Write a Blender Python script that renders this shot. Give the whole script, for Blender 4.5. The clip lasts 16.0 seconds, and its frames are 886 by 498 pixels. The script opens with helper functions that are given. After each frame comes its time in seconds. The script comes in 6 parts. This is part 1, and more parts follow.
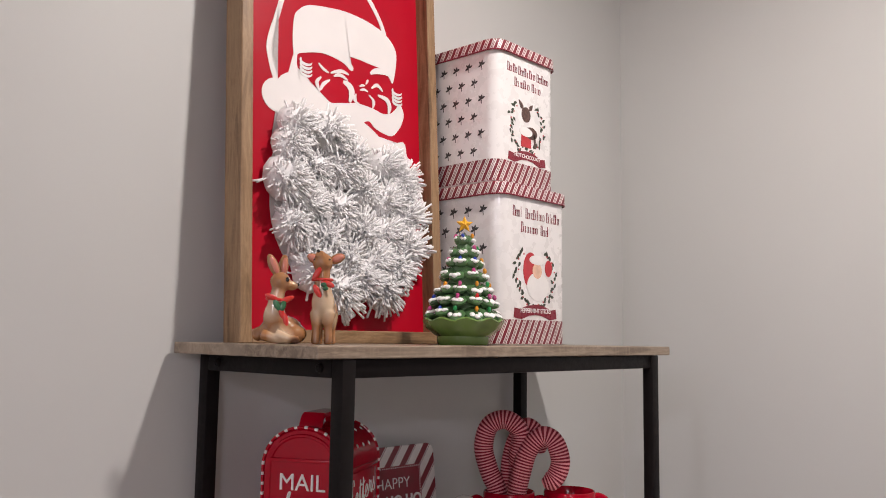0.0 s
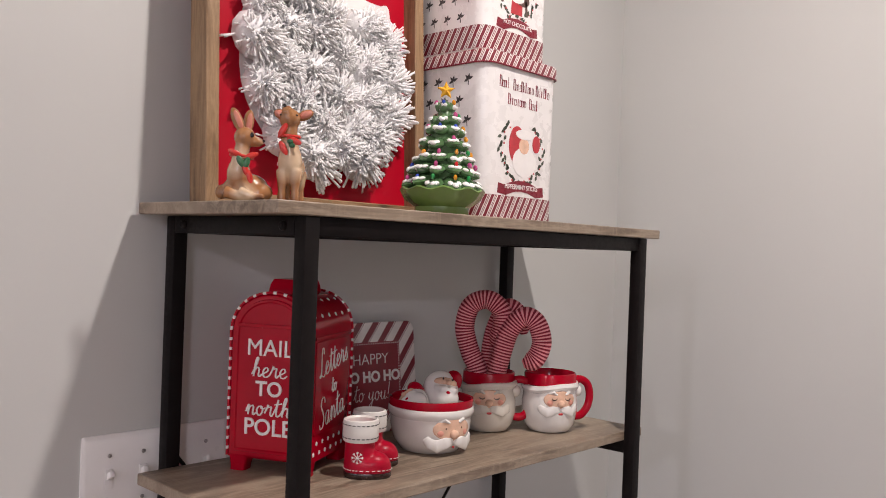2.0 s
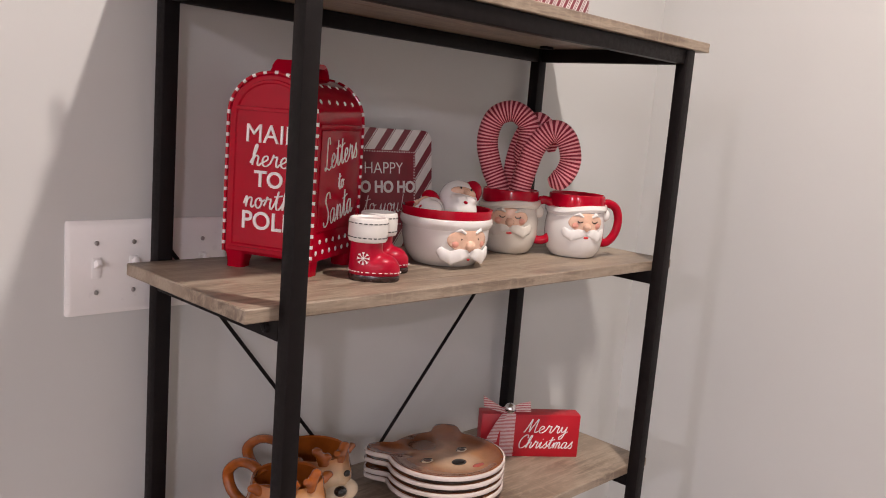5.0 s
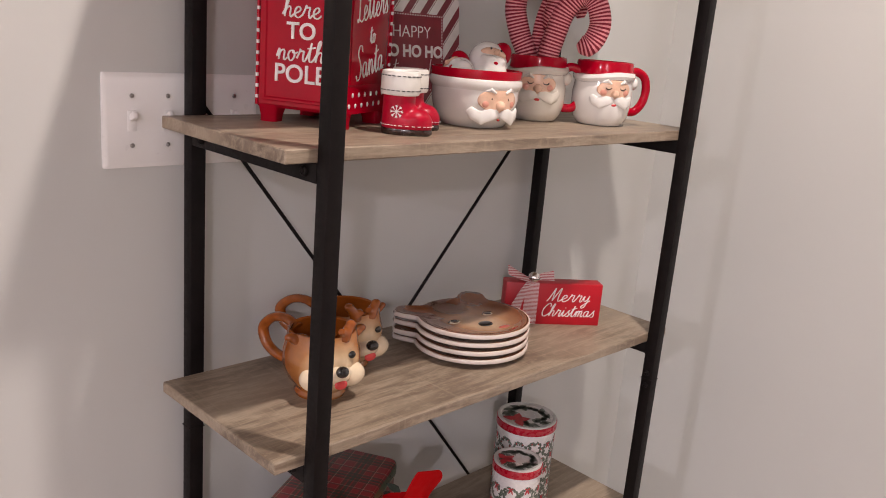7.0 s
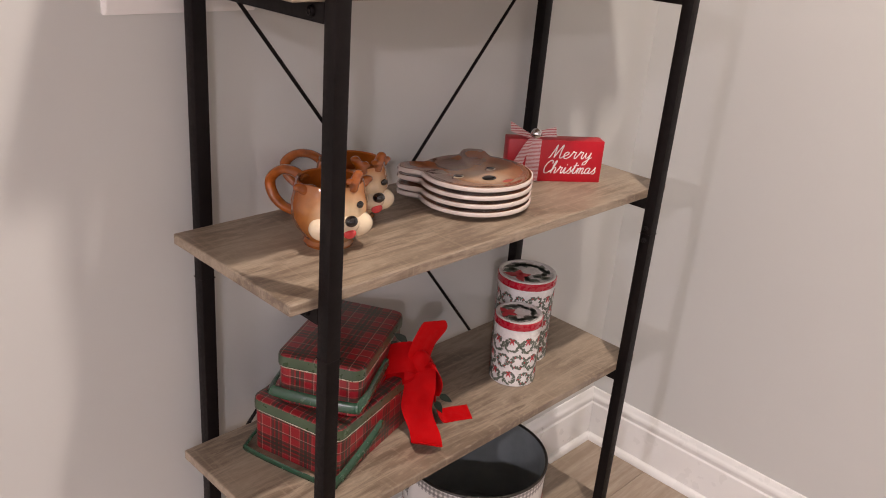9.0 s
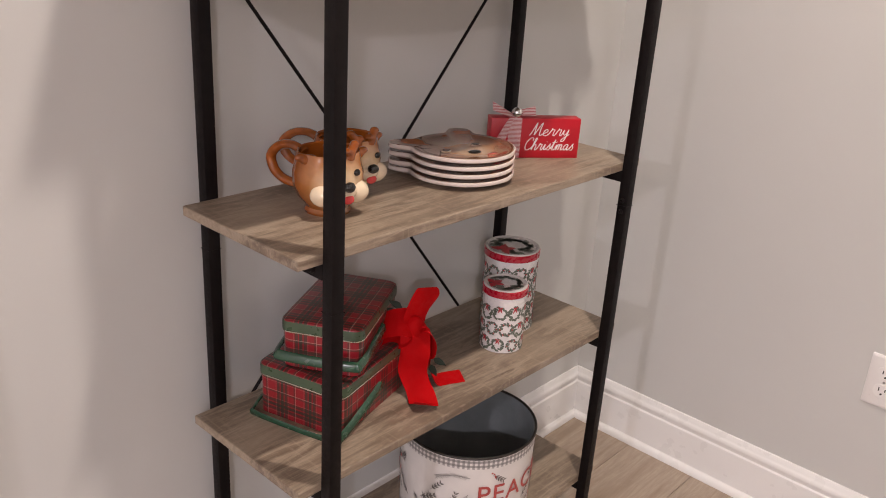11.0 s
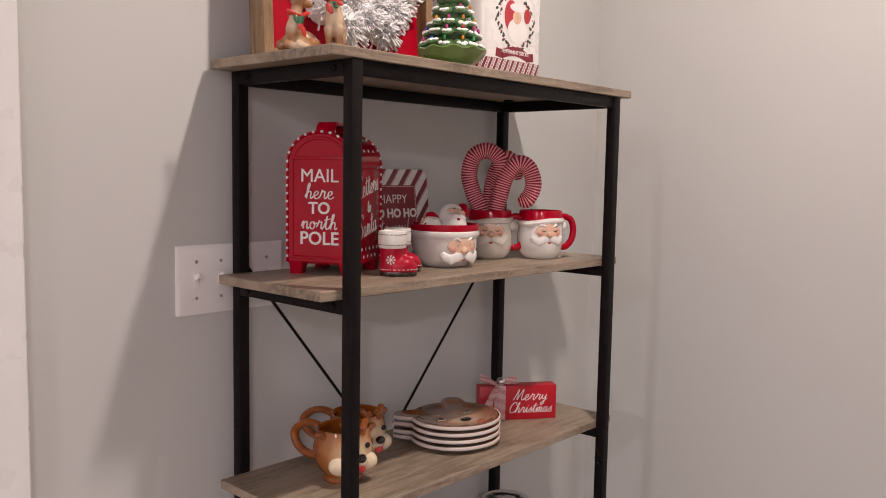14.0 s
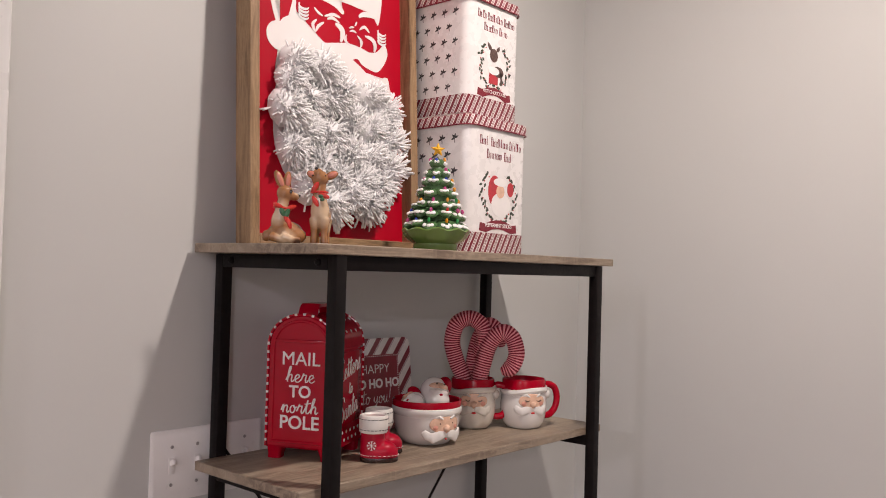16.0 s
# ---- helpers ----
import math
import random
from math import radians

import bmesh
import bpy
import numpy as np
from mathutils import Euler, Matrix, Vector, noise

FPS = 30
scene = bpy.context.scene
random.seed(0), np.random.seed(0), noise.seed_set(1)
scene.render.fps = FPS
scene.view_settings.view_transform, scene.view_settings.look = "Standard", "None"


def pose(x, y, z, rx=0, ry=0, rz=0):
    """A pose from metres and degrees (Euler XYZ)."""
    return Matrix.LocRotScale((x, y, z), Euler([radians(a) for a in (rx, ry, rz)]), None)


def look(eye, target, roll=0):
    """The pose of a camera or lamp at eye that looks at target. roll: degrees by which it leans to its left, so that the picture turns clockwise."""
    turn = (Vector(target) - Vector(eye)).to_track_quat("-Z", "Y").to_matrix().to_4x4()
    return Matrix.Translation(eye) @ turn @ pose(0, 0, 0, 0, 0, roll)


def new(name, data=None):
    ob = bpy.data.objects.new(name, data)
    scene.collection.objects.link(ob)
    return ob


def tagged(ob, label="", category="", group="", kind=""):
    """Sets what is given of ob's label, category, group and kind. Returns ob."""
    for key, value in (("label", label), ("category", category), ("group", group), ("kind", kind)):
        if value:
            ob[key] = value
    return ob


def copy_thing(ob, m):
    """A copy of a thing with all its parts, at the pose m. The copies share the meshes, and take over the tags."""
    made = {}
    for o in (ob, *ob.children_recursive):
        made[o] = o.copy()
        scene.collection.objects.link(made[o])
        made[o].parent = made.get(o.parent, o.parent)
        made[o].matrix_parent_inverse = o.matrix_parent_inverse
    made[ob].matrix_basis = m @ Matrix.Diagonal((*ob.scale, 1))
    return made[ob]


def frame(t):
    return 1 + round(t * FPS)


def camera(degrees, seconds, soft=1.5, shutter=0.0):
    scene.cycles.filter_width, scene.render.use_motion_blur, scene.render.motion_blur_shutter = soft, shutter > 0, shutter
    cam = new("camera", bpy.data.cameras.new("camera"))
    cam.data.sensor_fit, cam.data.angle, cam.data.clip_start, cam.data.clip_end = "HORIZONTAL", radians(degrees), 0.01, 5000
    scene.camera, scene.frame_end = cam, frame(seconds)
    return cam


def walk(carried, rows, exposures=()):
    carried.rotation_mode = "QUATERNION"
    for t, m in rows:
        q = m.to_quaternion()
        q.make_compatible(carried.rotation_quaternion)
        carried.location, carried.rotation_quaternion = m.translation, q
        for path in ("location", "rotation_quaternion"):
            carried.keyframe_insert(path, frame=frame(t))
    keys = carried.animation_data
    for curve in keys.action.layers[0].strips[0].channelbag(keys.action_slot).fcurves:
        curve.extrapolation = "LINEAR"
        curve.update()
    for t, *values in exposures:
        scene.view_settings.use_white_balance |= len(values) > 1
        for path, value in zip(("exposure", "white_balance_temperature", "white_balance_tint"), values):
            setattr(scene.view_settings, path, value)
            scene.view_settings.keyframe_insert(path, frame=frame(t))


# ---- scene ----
cam = camera(55.8, 16.0, 1.0)
PATH = [
    (0, (-0.585, -1.035, 1.556), (0.872, 0.319, 1.766), 0.8),
    (0.5, (-0.587, -1.032, 1.543), (0.876, 0.321, 1.714), 1.0),
    (1, (-0.574, -1.034, 1.533), (0.893, 0.32, 1.653), 1.3),
    (1.5, (-0.554, -1.042, 1.521), (0.906, 0.323, 1.584), 1.7),
    (2, (-0.516, -1.034, 1.499), (0.937, 0.341, 1.499), 2.1),
    (2.5, (-0.483, -1.015, 1.489), (0.963, 0.365, 1.437), 2.4),
    (3, (-0.448, -0.994, 1.477), (0.992, 0.39, 1.384), 2.5),
    (3.5, (-0.431, -0.981, 1.459), (1.006, 0.403, 1.311), 2.9),
    (4, (-0.438, -0.976, 1.429), (0.992, 0.408, 1.234), 3.3),
    (4.5, (-0.438, -0.97, 1.412), (0.984, 0.413, 1.163), 3.9),
    (5, (-0.433, -0.971, 1.397), (0.976, 0.414, 1.089), 4.6),
    (7.5, (-0.474, -0.974, 1.306), (0.895, 0.368, 0.737), 4.7),
    (8, (-0.476, -0.967, 1.291), (0.885, 0.354, 0.655), 4.7),
    (8.5, (-0.483, -0.969, 1.292), (0.866, 0.326, 0.583), 4.9),
    (9, (-0.496, -0.976, 1.289), (0.849, 0.286, 0.515), 4.8),
    (11.5, (-0.64, -1.082, 1.25), (0.769, 0.158, 0.559), 3.5),
    (12, (-0.713, -1.136, 1.285), (0.721, 0.134, 0.708), 3.5),
    (12.5, (-0.758, -1.169, 1.311), (0.698, 0.122, 0.848), 3.0),
    (13, (-0.776, -1.19, 1.332), (0.693, 0.124, 0.99), 2.4),
    (13.5, (-0.771, -1.196, 1.344), (0.709, 0.128, 1.104), 1.7),
    (14, (-0.754, -1.207, 1.372), (0.715, 0.137, 1.188), 1.0),
    (14.5, (-0.762, -1.209, 1.429), (0.714, 0.133, 1.284), 1.0),
    (15, (-0.763, -1.224, 1.469), (0.708, 0.127, 1.383), 1.1),
    (15.5, (-0.767, -1.223, 1.492), (0.715, 0.12, 1.469), 1.4),
    (16, (-0.749, -1.199, 1.512), (0.749, 0.125, 1.563), 1.6),
]
walk(cam, [(t, look(eye, target, roll)) for t, eye, target, roll in PATH],
     exposures=[(0, -0.59, 6150, 13), (2.0, -0.42, 6200, 14), (3.5, -0.20, 6250, 15), (5.0, 0.0, 6350, 15), (8.0, 0.10, 6600, 15), (9.0, 0.15, 6650, 15),
                (11.5, 0.02, 6650, 15), (12.5, -0.14, 6650, 16), (14.5, -0.41, 6550, 17), (16.0, -0.53, 6450, 16)])

# ---- light: two ceiling lamps of the room and two added fill lamps ----
WALL_Y, WALL_X, CEIL = 0.012, 1.175, 2.60
world = bpy.data.worlds.new("room_world")
world.use_nodes = True
world.node_tree.nodes["Background"].inputs["Color"].default_value = (0.9, 0.92, 1.0, 1)
world.node_tree.nodes["Background"].inputs["Strength"].default_value = 0.05
scene.world = world


def lamp(x, y, z, watts, radius, colour=(1.0, 0.93, 0.965), spread=180):
    data = bpy.data.lights.new("ceiling_and_fill_light", "AREA")
    data.shape, data.size, data.energy, data.color = "DISK", radius * 2, watts, colour
    data.spread = radians(spread)
    ob = new("ceiling_and_fill_light", data)
    ob.matrix_world = pose(x, y, z)
    return ob


WARM, COOL = (1.0, 0.905, 0.81), (0.965, 0.92, 1.0)
# First two placed from cast shadows; last two are added fill without known source.
LAMPS = [(0.34, -0.84, 27, 0.035, WARM), (-5.2, -1.95, 150, 0.05, COOL), (-3.2, -3.6, 100, 0.075, COOL), (-2.9, -0.9, 6, 0.06, WARM)]
for lx, ly, watts, rad, tone in LAMPS:
    lamp(lx, ly, CEIL - 0.012, watts, rad, tone)


# ---- materials ----
def principled(name, rough=0.5, metal=0.0, colour=(0.8, 0.8, 0.8), coat=0.0, ior=1.5):
    m = bpy.data.materials.new(name)
    m.use_nodes = True
    b = m.node_tree.nodes["Principled BSDF"]
    b.inputs["Roughness"].default_value, b.inputs["Metallic"].default_value = rough, metal
    b.inputs["Base Color"].default_value = (*colour, 1)
    b.inputs["Coat Weight"].default_value, b.inputs["Coat Roughness"].default_value = coat, 0.06
    b.inputs["IOR"].default_value = ior
    return m, m.node_tree, b


def link(nt, a, b):
    nt.links.new(a, b)


def node(nt, kind, **values):
    n = nt.nodes.new(kind)
    for key, value in values.items():
        if key in n.inputs:
            n.inputs[key].default_value = value
    return n


def ramp(nt, source, stops, constant=False):
    r = nt.nodes.new("ShaderNodeValToRGB")
    if constant:
        r.color_ramp.interpolation = "CONSTANT"
    while len(r.color_ramp.elements) < len(stops):
        r.color_ramp.elements.new(0.5)
    for e, (p, c) in zip(r.color_ramp.elements, stops):
        e.position, e.color = p, (*c, 1) if len(c) == 3 else c
    link(nt, source, r.inputs["Fac"])
    return r.outputs["Color"]


def coords(nt, scale=(1, 1, 1), rot=(0, 0, 0), space="Object"):
    tc, mp = nt.nodes.new("ShaderNodeTexCoord"), nt.nodes.new("ShaderNodeMapping")
    mp.inputs["Scale"].default_value, mp.inputs["Rotation"].default_value = scale, rot
    link(nt, tc.outputs[space], mp.inputs["Vector"])
    return mp.outputs["Vector"]


def noise_tex(nt, vec, scale, detail=4, rough=0.55, dist=0.0):
    n = nt.nodes.new("ShaderNodeTexNoise")
    n.inputs["Scale"].default_value, n.inputs["Detail"].default_value = scale, detail
    n.inputs["Roughness"].default_value, n.inputs["Distortion"].default_value = rough, dist
    link(nt, vec, n.inputs["Vector"])
    return n.outputs["Fac"]


def bump(nt, bsdf, height, strength, distance):
    b = nt.nodes.new("ShaderNodeBump")
    b.inputs["Strength"].default_value, b.inputs["Distance"].default_value = strength, distance
    link(nt, height, b.inputs["Height"])
    link(nt, b.outputs["Normal"], bsdf.inputs["Normal"])


def blend(nt, fac, a, b, mode="MIX"):
    m = nt.nodes.new("ShaderNodeMix")
    m.data_type, m.blend_type = "RGBA", mode
    for socket, value in ((m.inputs[0], fac), (m.inputs[6], a), (m.inputs[7], b)):
        if isinstance(value, (int, float)):
            socket.default_value = value
        elif isinstance(value, tuple):
            socket.default_value = (*value, 1)
        else:
            link(nt, value, socket)
    return m.outputs[2]


def mottled(name, colour, amount=0.12, scale=30, rough=0.4, coat=0.0, bump_scale=0, bump_amt=0.1, metal=0.0, dist=0.001):
    """A plain colour with soft and fine variation of tone and gloss."""
    m, nt, b = principled(name, rough, metal, colour, coat)
    v = coords(nt)
    f = noise_tex(nt, v, scale, 5)
    dark, light = tuple(c * (1 - amount) for c in colour), tuple(min(1, c * (1 + amount)) for c in colour)
    link(nt, ramp(nt, f, [(0.3, dark), (0.7, light)]), b.inputs["Base Color"])
    g = noise_tex(nt, v, scale * 3.1, 3)
    link(nt, ramp(nt, g, [(0.3, (max(0.02, rough * 0.85),) * 3), (0.7, (min(1, rough * 1.15),) * 3)]), b.inputs["Roughness"])
    if bump_scale:
        bump(nt, b, noise_tex(nt, v, bump_scale, 3), bump_amt, dist)
    return m


def wall_paint(name, colour):
    """Rolled wall paint with a light orange-peel relief."""
    m, nt, b = principled(name, 0.55, 0, colour)
    v = coords(nt)
    f = noise_tex(nt, v, 1.3, 3)
    link(nt, ramp(nt, f, [(0.3, tuple(c * 0.965 for c in colour)), (0.7, tuple(c * 1.02 for c in colour))]), b.inputs["Base Color"])
    bump(nt, b, noise_tex(nt, v, 260, 4, 0.6), 0.12, 0.0006)
    return m


def plank_wood(name, dark, mid, light, along, scale=1.0, rough=0.5, streak=1.0):
    """Rustic weathered wood print: long streaks, saw marks and knots along one axis ('x', 'y' or 'z')."""
    m, nt, b = principled(name, rough)
    k = "xyz".index(along)
    s = [20.0 * scale] * 3
    s[k] = 2.4 * scale
    v = coords(nt, s)
    info = nt.nodes.new("ShaderNodeObjectInfo")
    add = nt.nodes.new("ShaderNodeVectorMath")
    add.operation = "MULTIPLY_ADD"
    link(nt, info.outputs["Random"], add.inputs[0])
    add.inputs[1].default_value = (17.0, 9.0, 23.0)
    link(nt, v, add.inputs[2])
    grain = noise_tex(nt, add.outputs[0], 2.2, 7, 0.62, 0.7)
    fine = noise_tex(nt, add.outputs[0], 13, 5, 0.7)
    s2 = [5.0 * scale] * 3
    s2[k] = 2.0 * scale
    broad = noise_tex(nt, coords(nt, s2), 1.3, 3, 0.5, 1.2)
    base = ramp(nt, grain, [(0.33, dark), (0.45, mid), (0.56, light), (0.66, mid), (0.74, dark)])
    base = blend(nt, ramp(nt, fine, [(0.36, (0.42,) * 3), (0.60, (0.0,) * 3)]), base, tuple(c * 0.62 for c in mid))
    base = blend(nt, ramp(nt, broad, [(0.46, (0.0,) * 3), (0.62, (0.6 * streak,) * 3)]), base, light)
    base = blend(nt, ramp(nt, broad, [(0.30, (0.4 * streak,) * 3), (0.42, (0.0,) * 3)]), base, dark)
    saw_s = [2.0 * scale] * 3
    saw_s[k] = 60.0 * scale
    saw = noise_tex(nt, coords(nt, saw_s), 2.5, 2, 0.5)
    base = blend(nt, ramp(nt, saw, [(0.56, (0.0,) * 3), (0.72, (0.42 * streak,) * 3)]), base, light)
    fleck = noise_tex(nt, coords(nt, [150.0 * scale if i != k else 60.0 * scale for i in range(3)]), 1.0, 3, 0.6)
    base = blend(nt, ramp(nt, fleck, [(0.55, (0.0,) * 3), (0.68, (0.45 * streak,) * 3)]), base, tuple(min(1.0, c * 1.12) for c in light))
    link(nt, base, b.inputs["Base Color"])
    link(nt, ramp(nt, grain, [(0.3, (rough * 0.85,) * 3), (0.7, (min(1, rough * 1.2),) * 3)]), b.inputs["Roughness"])
    bump(nt, b, fine, 0.15, 0.0006)
    return m


WALL = wall_paint("wall_paint", (0.572, 0.570, 0.548))
CEILING = wall_paint("ceiling_paint", (0.82, 0.81, 0.79))
TRIM = mottled("white_trim_paint", (0.80, 0.79, 0.77), 0.03, 6, 0.3, 0.1)
PLASTIC = mottled("white_plastic", (0.82, 0.80, 0.78), 0.02, 20, 0.32)
STEEL = mottled("screw_steel", (0.45, 0.43, 0.42), 0.2, 80, 0.35, metal=1.0)
BLACK = mottled("black_powder_coat", (0.0075, 0.0055, 0.0055), 0.25, 60, 0.5, bump_scale=900, bump_amt=0.15, dist=0.0004)
BLACK.node_tree.nodes["Principled BSDF"].inputs["Specular IOR Level"].default_value = 0.14
BOARD = plank_wood("greige_oak_board", (0.135, 0.095, 0.066), (0.205, 0.150, 0.106), (0.36, 0.285, 0.210), "x", 1.0, 0.42, 0.8)


# ---- mesh helpers ----
def box_bm(x0, y0, z0, x1, y1, z1, bevel=0.0, segments=2):
    bm = bmesh.new()
    bmesh.ops.create_cube(bm, size=1.0)
    for v in bm.verts:
        v.co = Vector(((x0 + x1) / 2 + v.co.x * (x1 - x0), (y0 + y1) / 2 + v.co.y * (y1 - y0), (z0 + z1) / 2 + v.co.z * (z1 - z0)))
    if bevel:
        bmesh.ops.bevel(bm, geom=bm.edges[:], offset=bevel, segments=segments, affect="EDGES", profile=0.5)
    return bm


def mesh_of(name, bm, material, smooth=True, angle=35):
    me = bpy.data.meshes.new(name)
    bmesh.ops.recalc_face_normals(bm, faces=bm.faces[:])
    if smooth:
        for f in bm.faces:
            f.smooth = True
        for e in bm.edges:
            if len(e.link_faces) == 2 and e.calc_face_angle(0) > radians(angle):
                e.smooth = False
    bm.to_mesh(me)
    bm.free()
    for m in material if isinstance(material, (list, tuple)) else [material]:
        me.materials.append(m)
    return me


def part(name, bm, material, parent=None, label="", smooth=True, angle=35, m=None):
    ob = new(name, mesh_of(name, bm, material, smooth, angle))
    if parent is not None:
        ob.parent = parent
    if m is not None:
        ob.matrix_basis = m
    if label:
        tagged(ob, label)
    return ob


def thing(name, m, label, category, group="", kind=""):
    ob = new(name)
    ob.empty_display_size = 0.05
    ob.matrix_basis = m
    return tagged(ob, label, category, group, kind)


def structure(name, bm, material, label, category="", smooth=True):
    ob = part(name, bm, material, None, "", smooth)
    return tagged(ob, label, category or name.split("_")[0], "", "structure")


def join(bm, other, m=None):
    """Adds the mesh other to bm, moved by m."""
    if m is not None:
        bmesh.ops.transform(other, matrix=m, verts=other.verts[:])
    me = bpy.data.meshes.new("tmp")
    other.to_mesh(me)
    other.free()
    bm.from_mesh(me)
    bpy.data.meshes.remove(me)
    return bm


def lathe_bm(profile, segments=48, close=False):
    """A turned shape from (radius, height) pairs."""
    bm = bmesh.new()
    rings = []
    for r, z in profile:
        if r < 1e-5:
            rings.append([bm.verts.new((0, 0, z))])
        else:
            rings.append([bm.verts.new((r * math.cos(2 * math.pi * i / segments), r * math.sin(2 * math.pi * i / segments), z)) for i in range(segments)])
    for a, b in zip(rings, rings[1:]):
        for i in range(segments):
            j = (i + 1) % segments
            quad = [a[i % len(a)], a[j % len(a)], b[j % len(b)], b[i % len(b)]]
            uniq = list(dict.fromkeys(quad))
            if len(uniq) > 2:
                bm.faces.new(uniq)
    return bm


def tube_bm(points, radius, segments=12, closed=False, flat=1.0):
    """A tube along a polyline; radius is a number or a list."""
    bm = bmesh.new()
    pts = [Vector(p) for p in points]
    n = len(pts)
    rings, side = [], None
    for i, p in enumerate(pts):
        a = pts[(i - 1) % n] if closed or i else p
        b = pts[(i + 1) % n] if closed or i < n - 1 else p
        d = (b - a).normalized()
        if side is None:
            side = d.orthogonal().normalized()
        side = (side - d * side.dot(d)).normalized()
        up = d.cross(side)
        r = radius[i] if isinstance(radius, (list, tuple)) else radius
        rings.append([bm.verts.new(p + r * (math.cos(t) * side + flat * math.sin(t) * up)) for t in (2 * math.pi * k / segments for k in range(segments))])
    pairs = list(zip(rings, rings[1:])) + ([(rings[-1], rings[0])] if closed else [])
    for a, b in pairs:
        for k in range(segments):
            bm.faces.new((a[k], a[(k + 1) % segments], b[(k + 1) % segments], b[k]))
    if not closed:
        bm.faces.new(rings[0][::-1])
        bm.faces.new(rings[-1])
    return bm


def ball_bm(x, y, z, rx, ry, rz, u=20, v=12):
    bm = bmesh.new()
    bmesh.ops.create_uvsphere(bm, u_segments=u, v_segments=v, radius=1.0)
    bmesh.ops.transform(bm, matrix=Matrix.Translation((x, y, z)) @ Matrix.Diagonal((rx, ry, rz, 1)), verts=bm.verts[:])
    return bm


def rounded_rect(w, d, r, n=6):
    """Points of a rounded rectangle round the origin, anticlockwise."""
    out = []
    for cx, cy, a in ((w / 2 - r, d / 2 - r, 0), (-w / 2 + r, d / 2 - r, 90), (-w / 2 + r, -d / 2 + r, 180), (w / 2 - r, -d / 2 + r, 270)):
        for i in range(n + 1):
            t = radians(a + 90 * i / n)
            out.append((cx + r * math.cos(t), cy + r * math.sin(t)))
    return out


def loft_bm(rings, cap_low=True, cap_high=True):
    """Skin between rings of equally many 3D points."""
    bm = bmesh.new()
    rows = [[bm.verts.new(p) for p in ring] for ring in rings]
    n = len(rows[0])
    for a, b in zip(rows, rows[1:]):
        for i in range(n):
            bm.faces.new((a[i], a[(i + 1) % n], b[(i + 1) % n], b[i]))
    if cap_low:
        bm.faces.new(rows[0][::-1])
    if cap_high:
        bm.faces.new(rows[-1])
    return bm


# ---- the room ----
T = 0.12
ROOM_X0, ROOM_Y0 = -7.0, -4.2
DOOR_X1, DOOR_X0, DOOR_H = -0.382, -1.197, 2.05


def wall_with_opening():
    bm = box_bm(DOOR_X1, WALL_Y, 0, WALL_X + T, WALL_Y + T, CEIL)
    join(bm, box_bm(ROOM_X0, WALL_Y, 0, DOOR_X0, WALL_Y + T, CEIL))
    join(bm, box_bm(DOOR_X0, WALL_Y, DOOR_H, DOOR_X1, WALL_Y + T, CEIL))
    return bm


structure("wall_north", wall_with_opening(), WALL, "greige painted drywall behind the shelf unit", smooth=False)
structure("wall_east", box_bm(WALL_X, ROOM_Y0, 0, WALL_X + T, WALL_Y, CEIL), WALL, "greige painted drywall beside the shelf unit", smooth=False)
structure("wall_south", box_bm(ROOM_X0, ROOM_Y0 - T, 0, WALL_X + T, ROOM_Y0, CEIL), WALL, "plain greige painted drywall", smooth=False)
structure("wall_west", box_bm(ROOM_X0 - T, ROOM_Y0, 0, ROOM_X0, WALL_Y, CEIL), WALL, "plain greige painted drywall", smooth=False)
structure("ceiling", box_bm(ROOM_X0, ROOM_Y0, CEIL, WALL_X, WALL_Y, CEIL + T), CEILING, "white painted ceiling", smooth=False)


def swept(profile, path, z=0.0):
    """Moulding: a profile of (out, up) pairs carried along a polyline of (x, y), mitred; out points to the left of the way."""
    bm = bmesh.new()
    pts = [Vector((x, y)) for x, y in path]
    rows = []
    for i, p in enumerate(pts):
        d0 = (p - pts[i - 1]).normalized() if i else (pts[1] - p).normalized()
        d1 = (pts[i + 1] - p).normalized() if i < len(pts) - 1 else d0
        n0, n1 = Vector((-d0.y, d0.x)), Vector((-d1.y, d1.x))
        nn = (n0 + n1).normalized()
        nn = nn / max(0.2, nn.dot(n0))
        rows.append([bm.verts.new((p.x + nn.x * o, p.y + nn.y * o, z + u)) for o, u in profile])
    for a, b in zip(rows, rows[1:]):
        for k in range(len(profile) - 1):
            bm.faces.new((a[k], a[k + 1], b[k + 1], b[k]))
    bm.faces.new(rows[0])
    bm.faces.new(rows[-1][::-1])
    return bm


BASE = [(o, u * 1.09) for o, u in [(0, 0), (0.015, 0), (0.015, 0.092), (0.0145, 0.095), (0.011, 0.098), (0.011, 0.103), (0.0125, 0.106), (0.0125, 0.113), (0.010, 0.117), (0.006, 0.121), (0.005, 0.127), (0.003, 0.130), (0, 0.131)]]
SHOE = [(0.015, 0), (0.027, 0), (0.0265, 0.006), (0.024, 0.012), (0.020, 0.016), (0.015, 0.018)]
ROUTE = [(WALL_X, ROOM_Y0), (WALL_X, WALL_Y), (-0.294, WALL_Y)]
structure("baseboard", swept(BASE, ROUTE), TRIM, "white moulded baseboard along the wall foot")
structure("trim_shoe", swept(SHOE, ROUTE), TRIM, "white quarter-round strip at the floor", "trim")


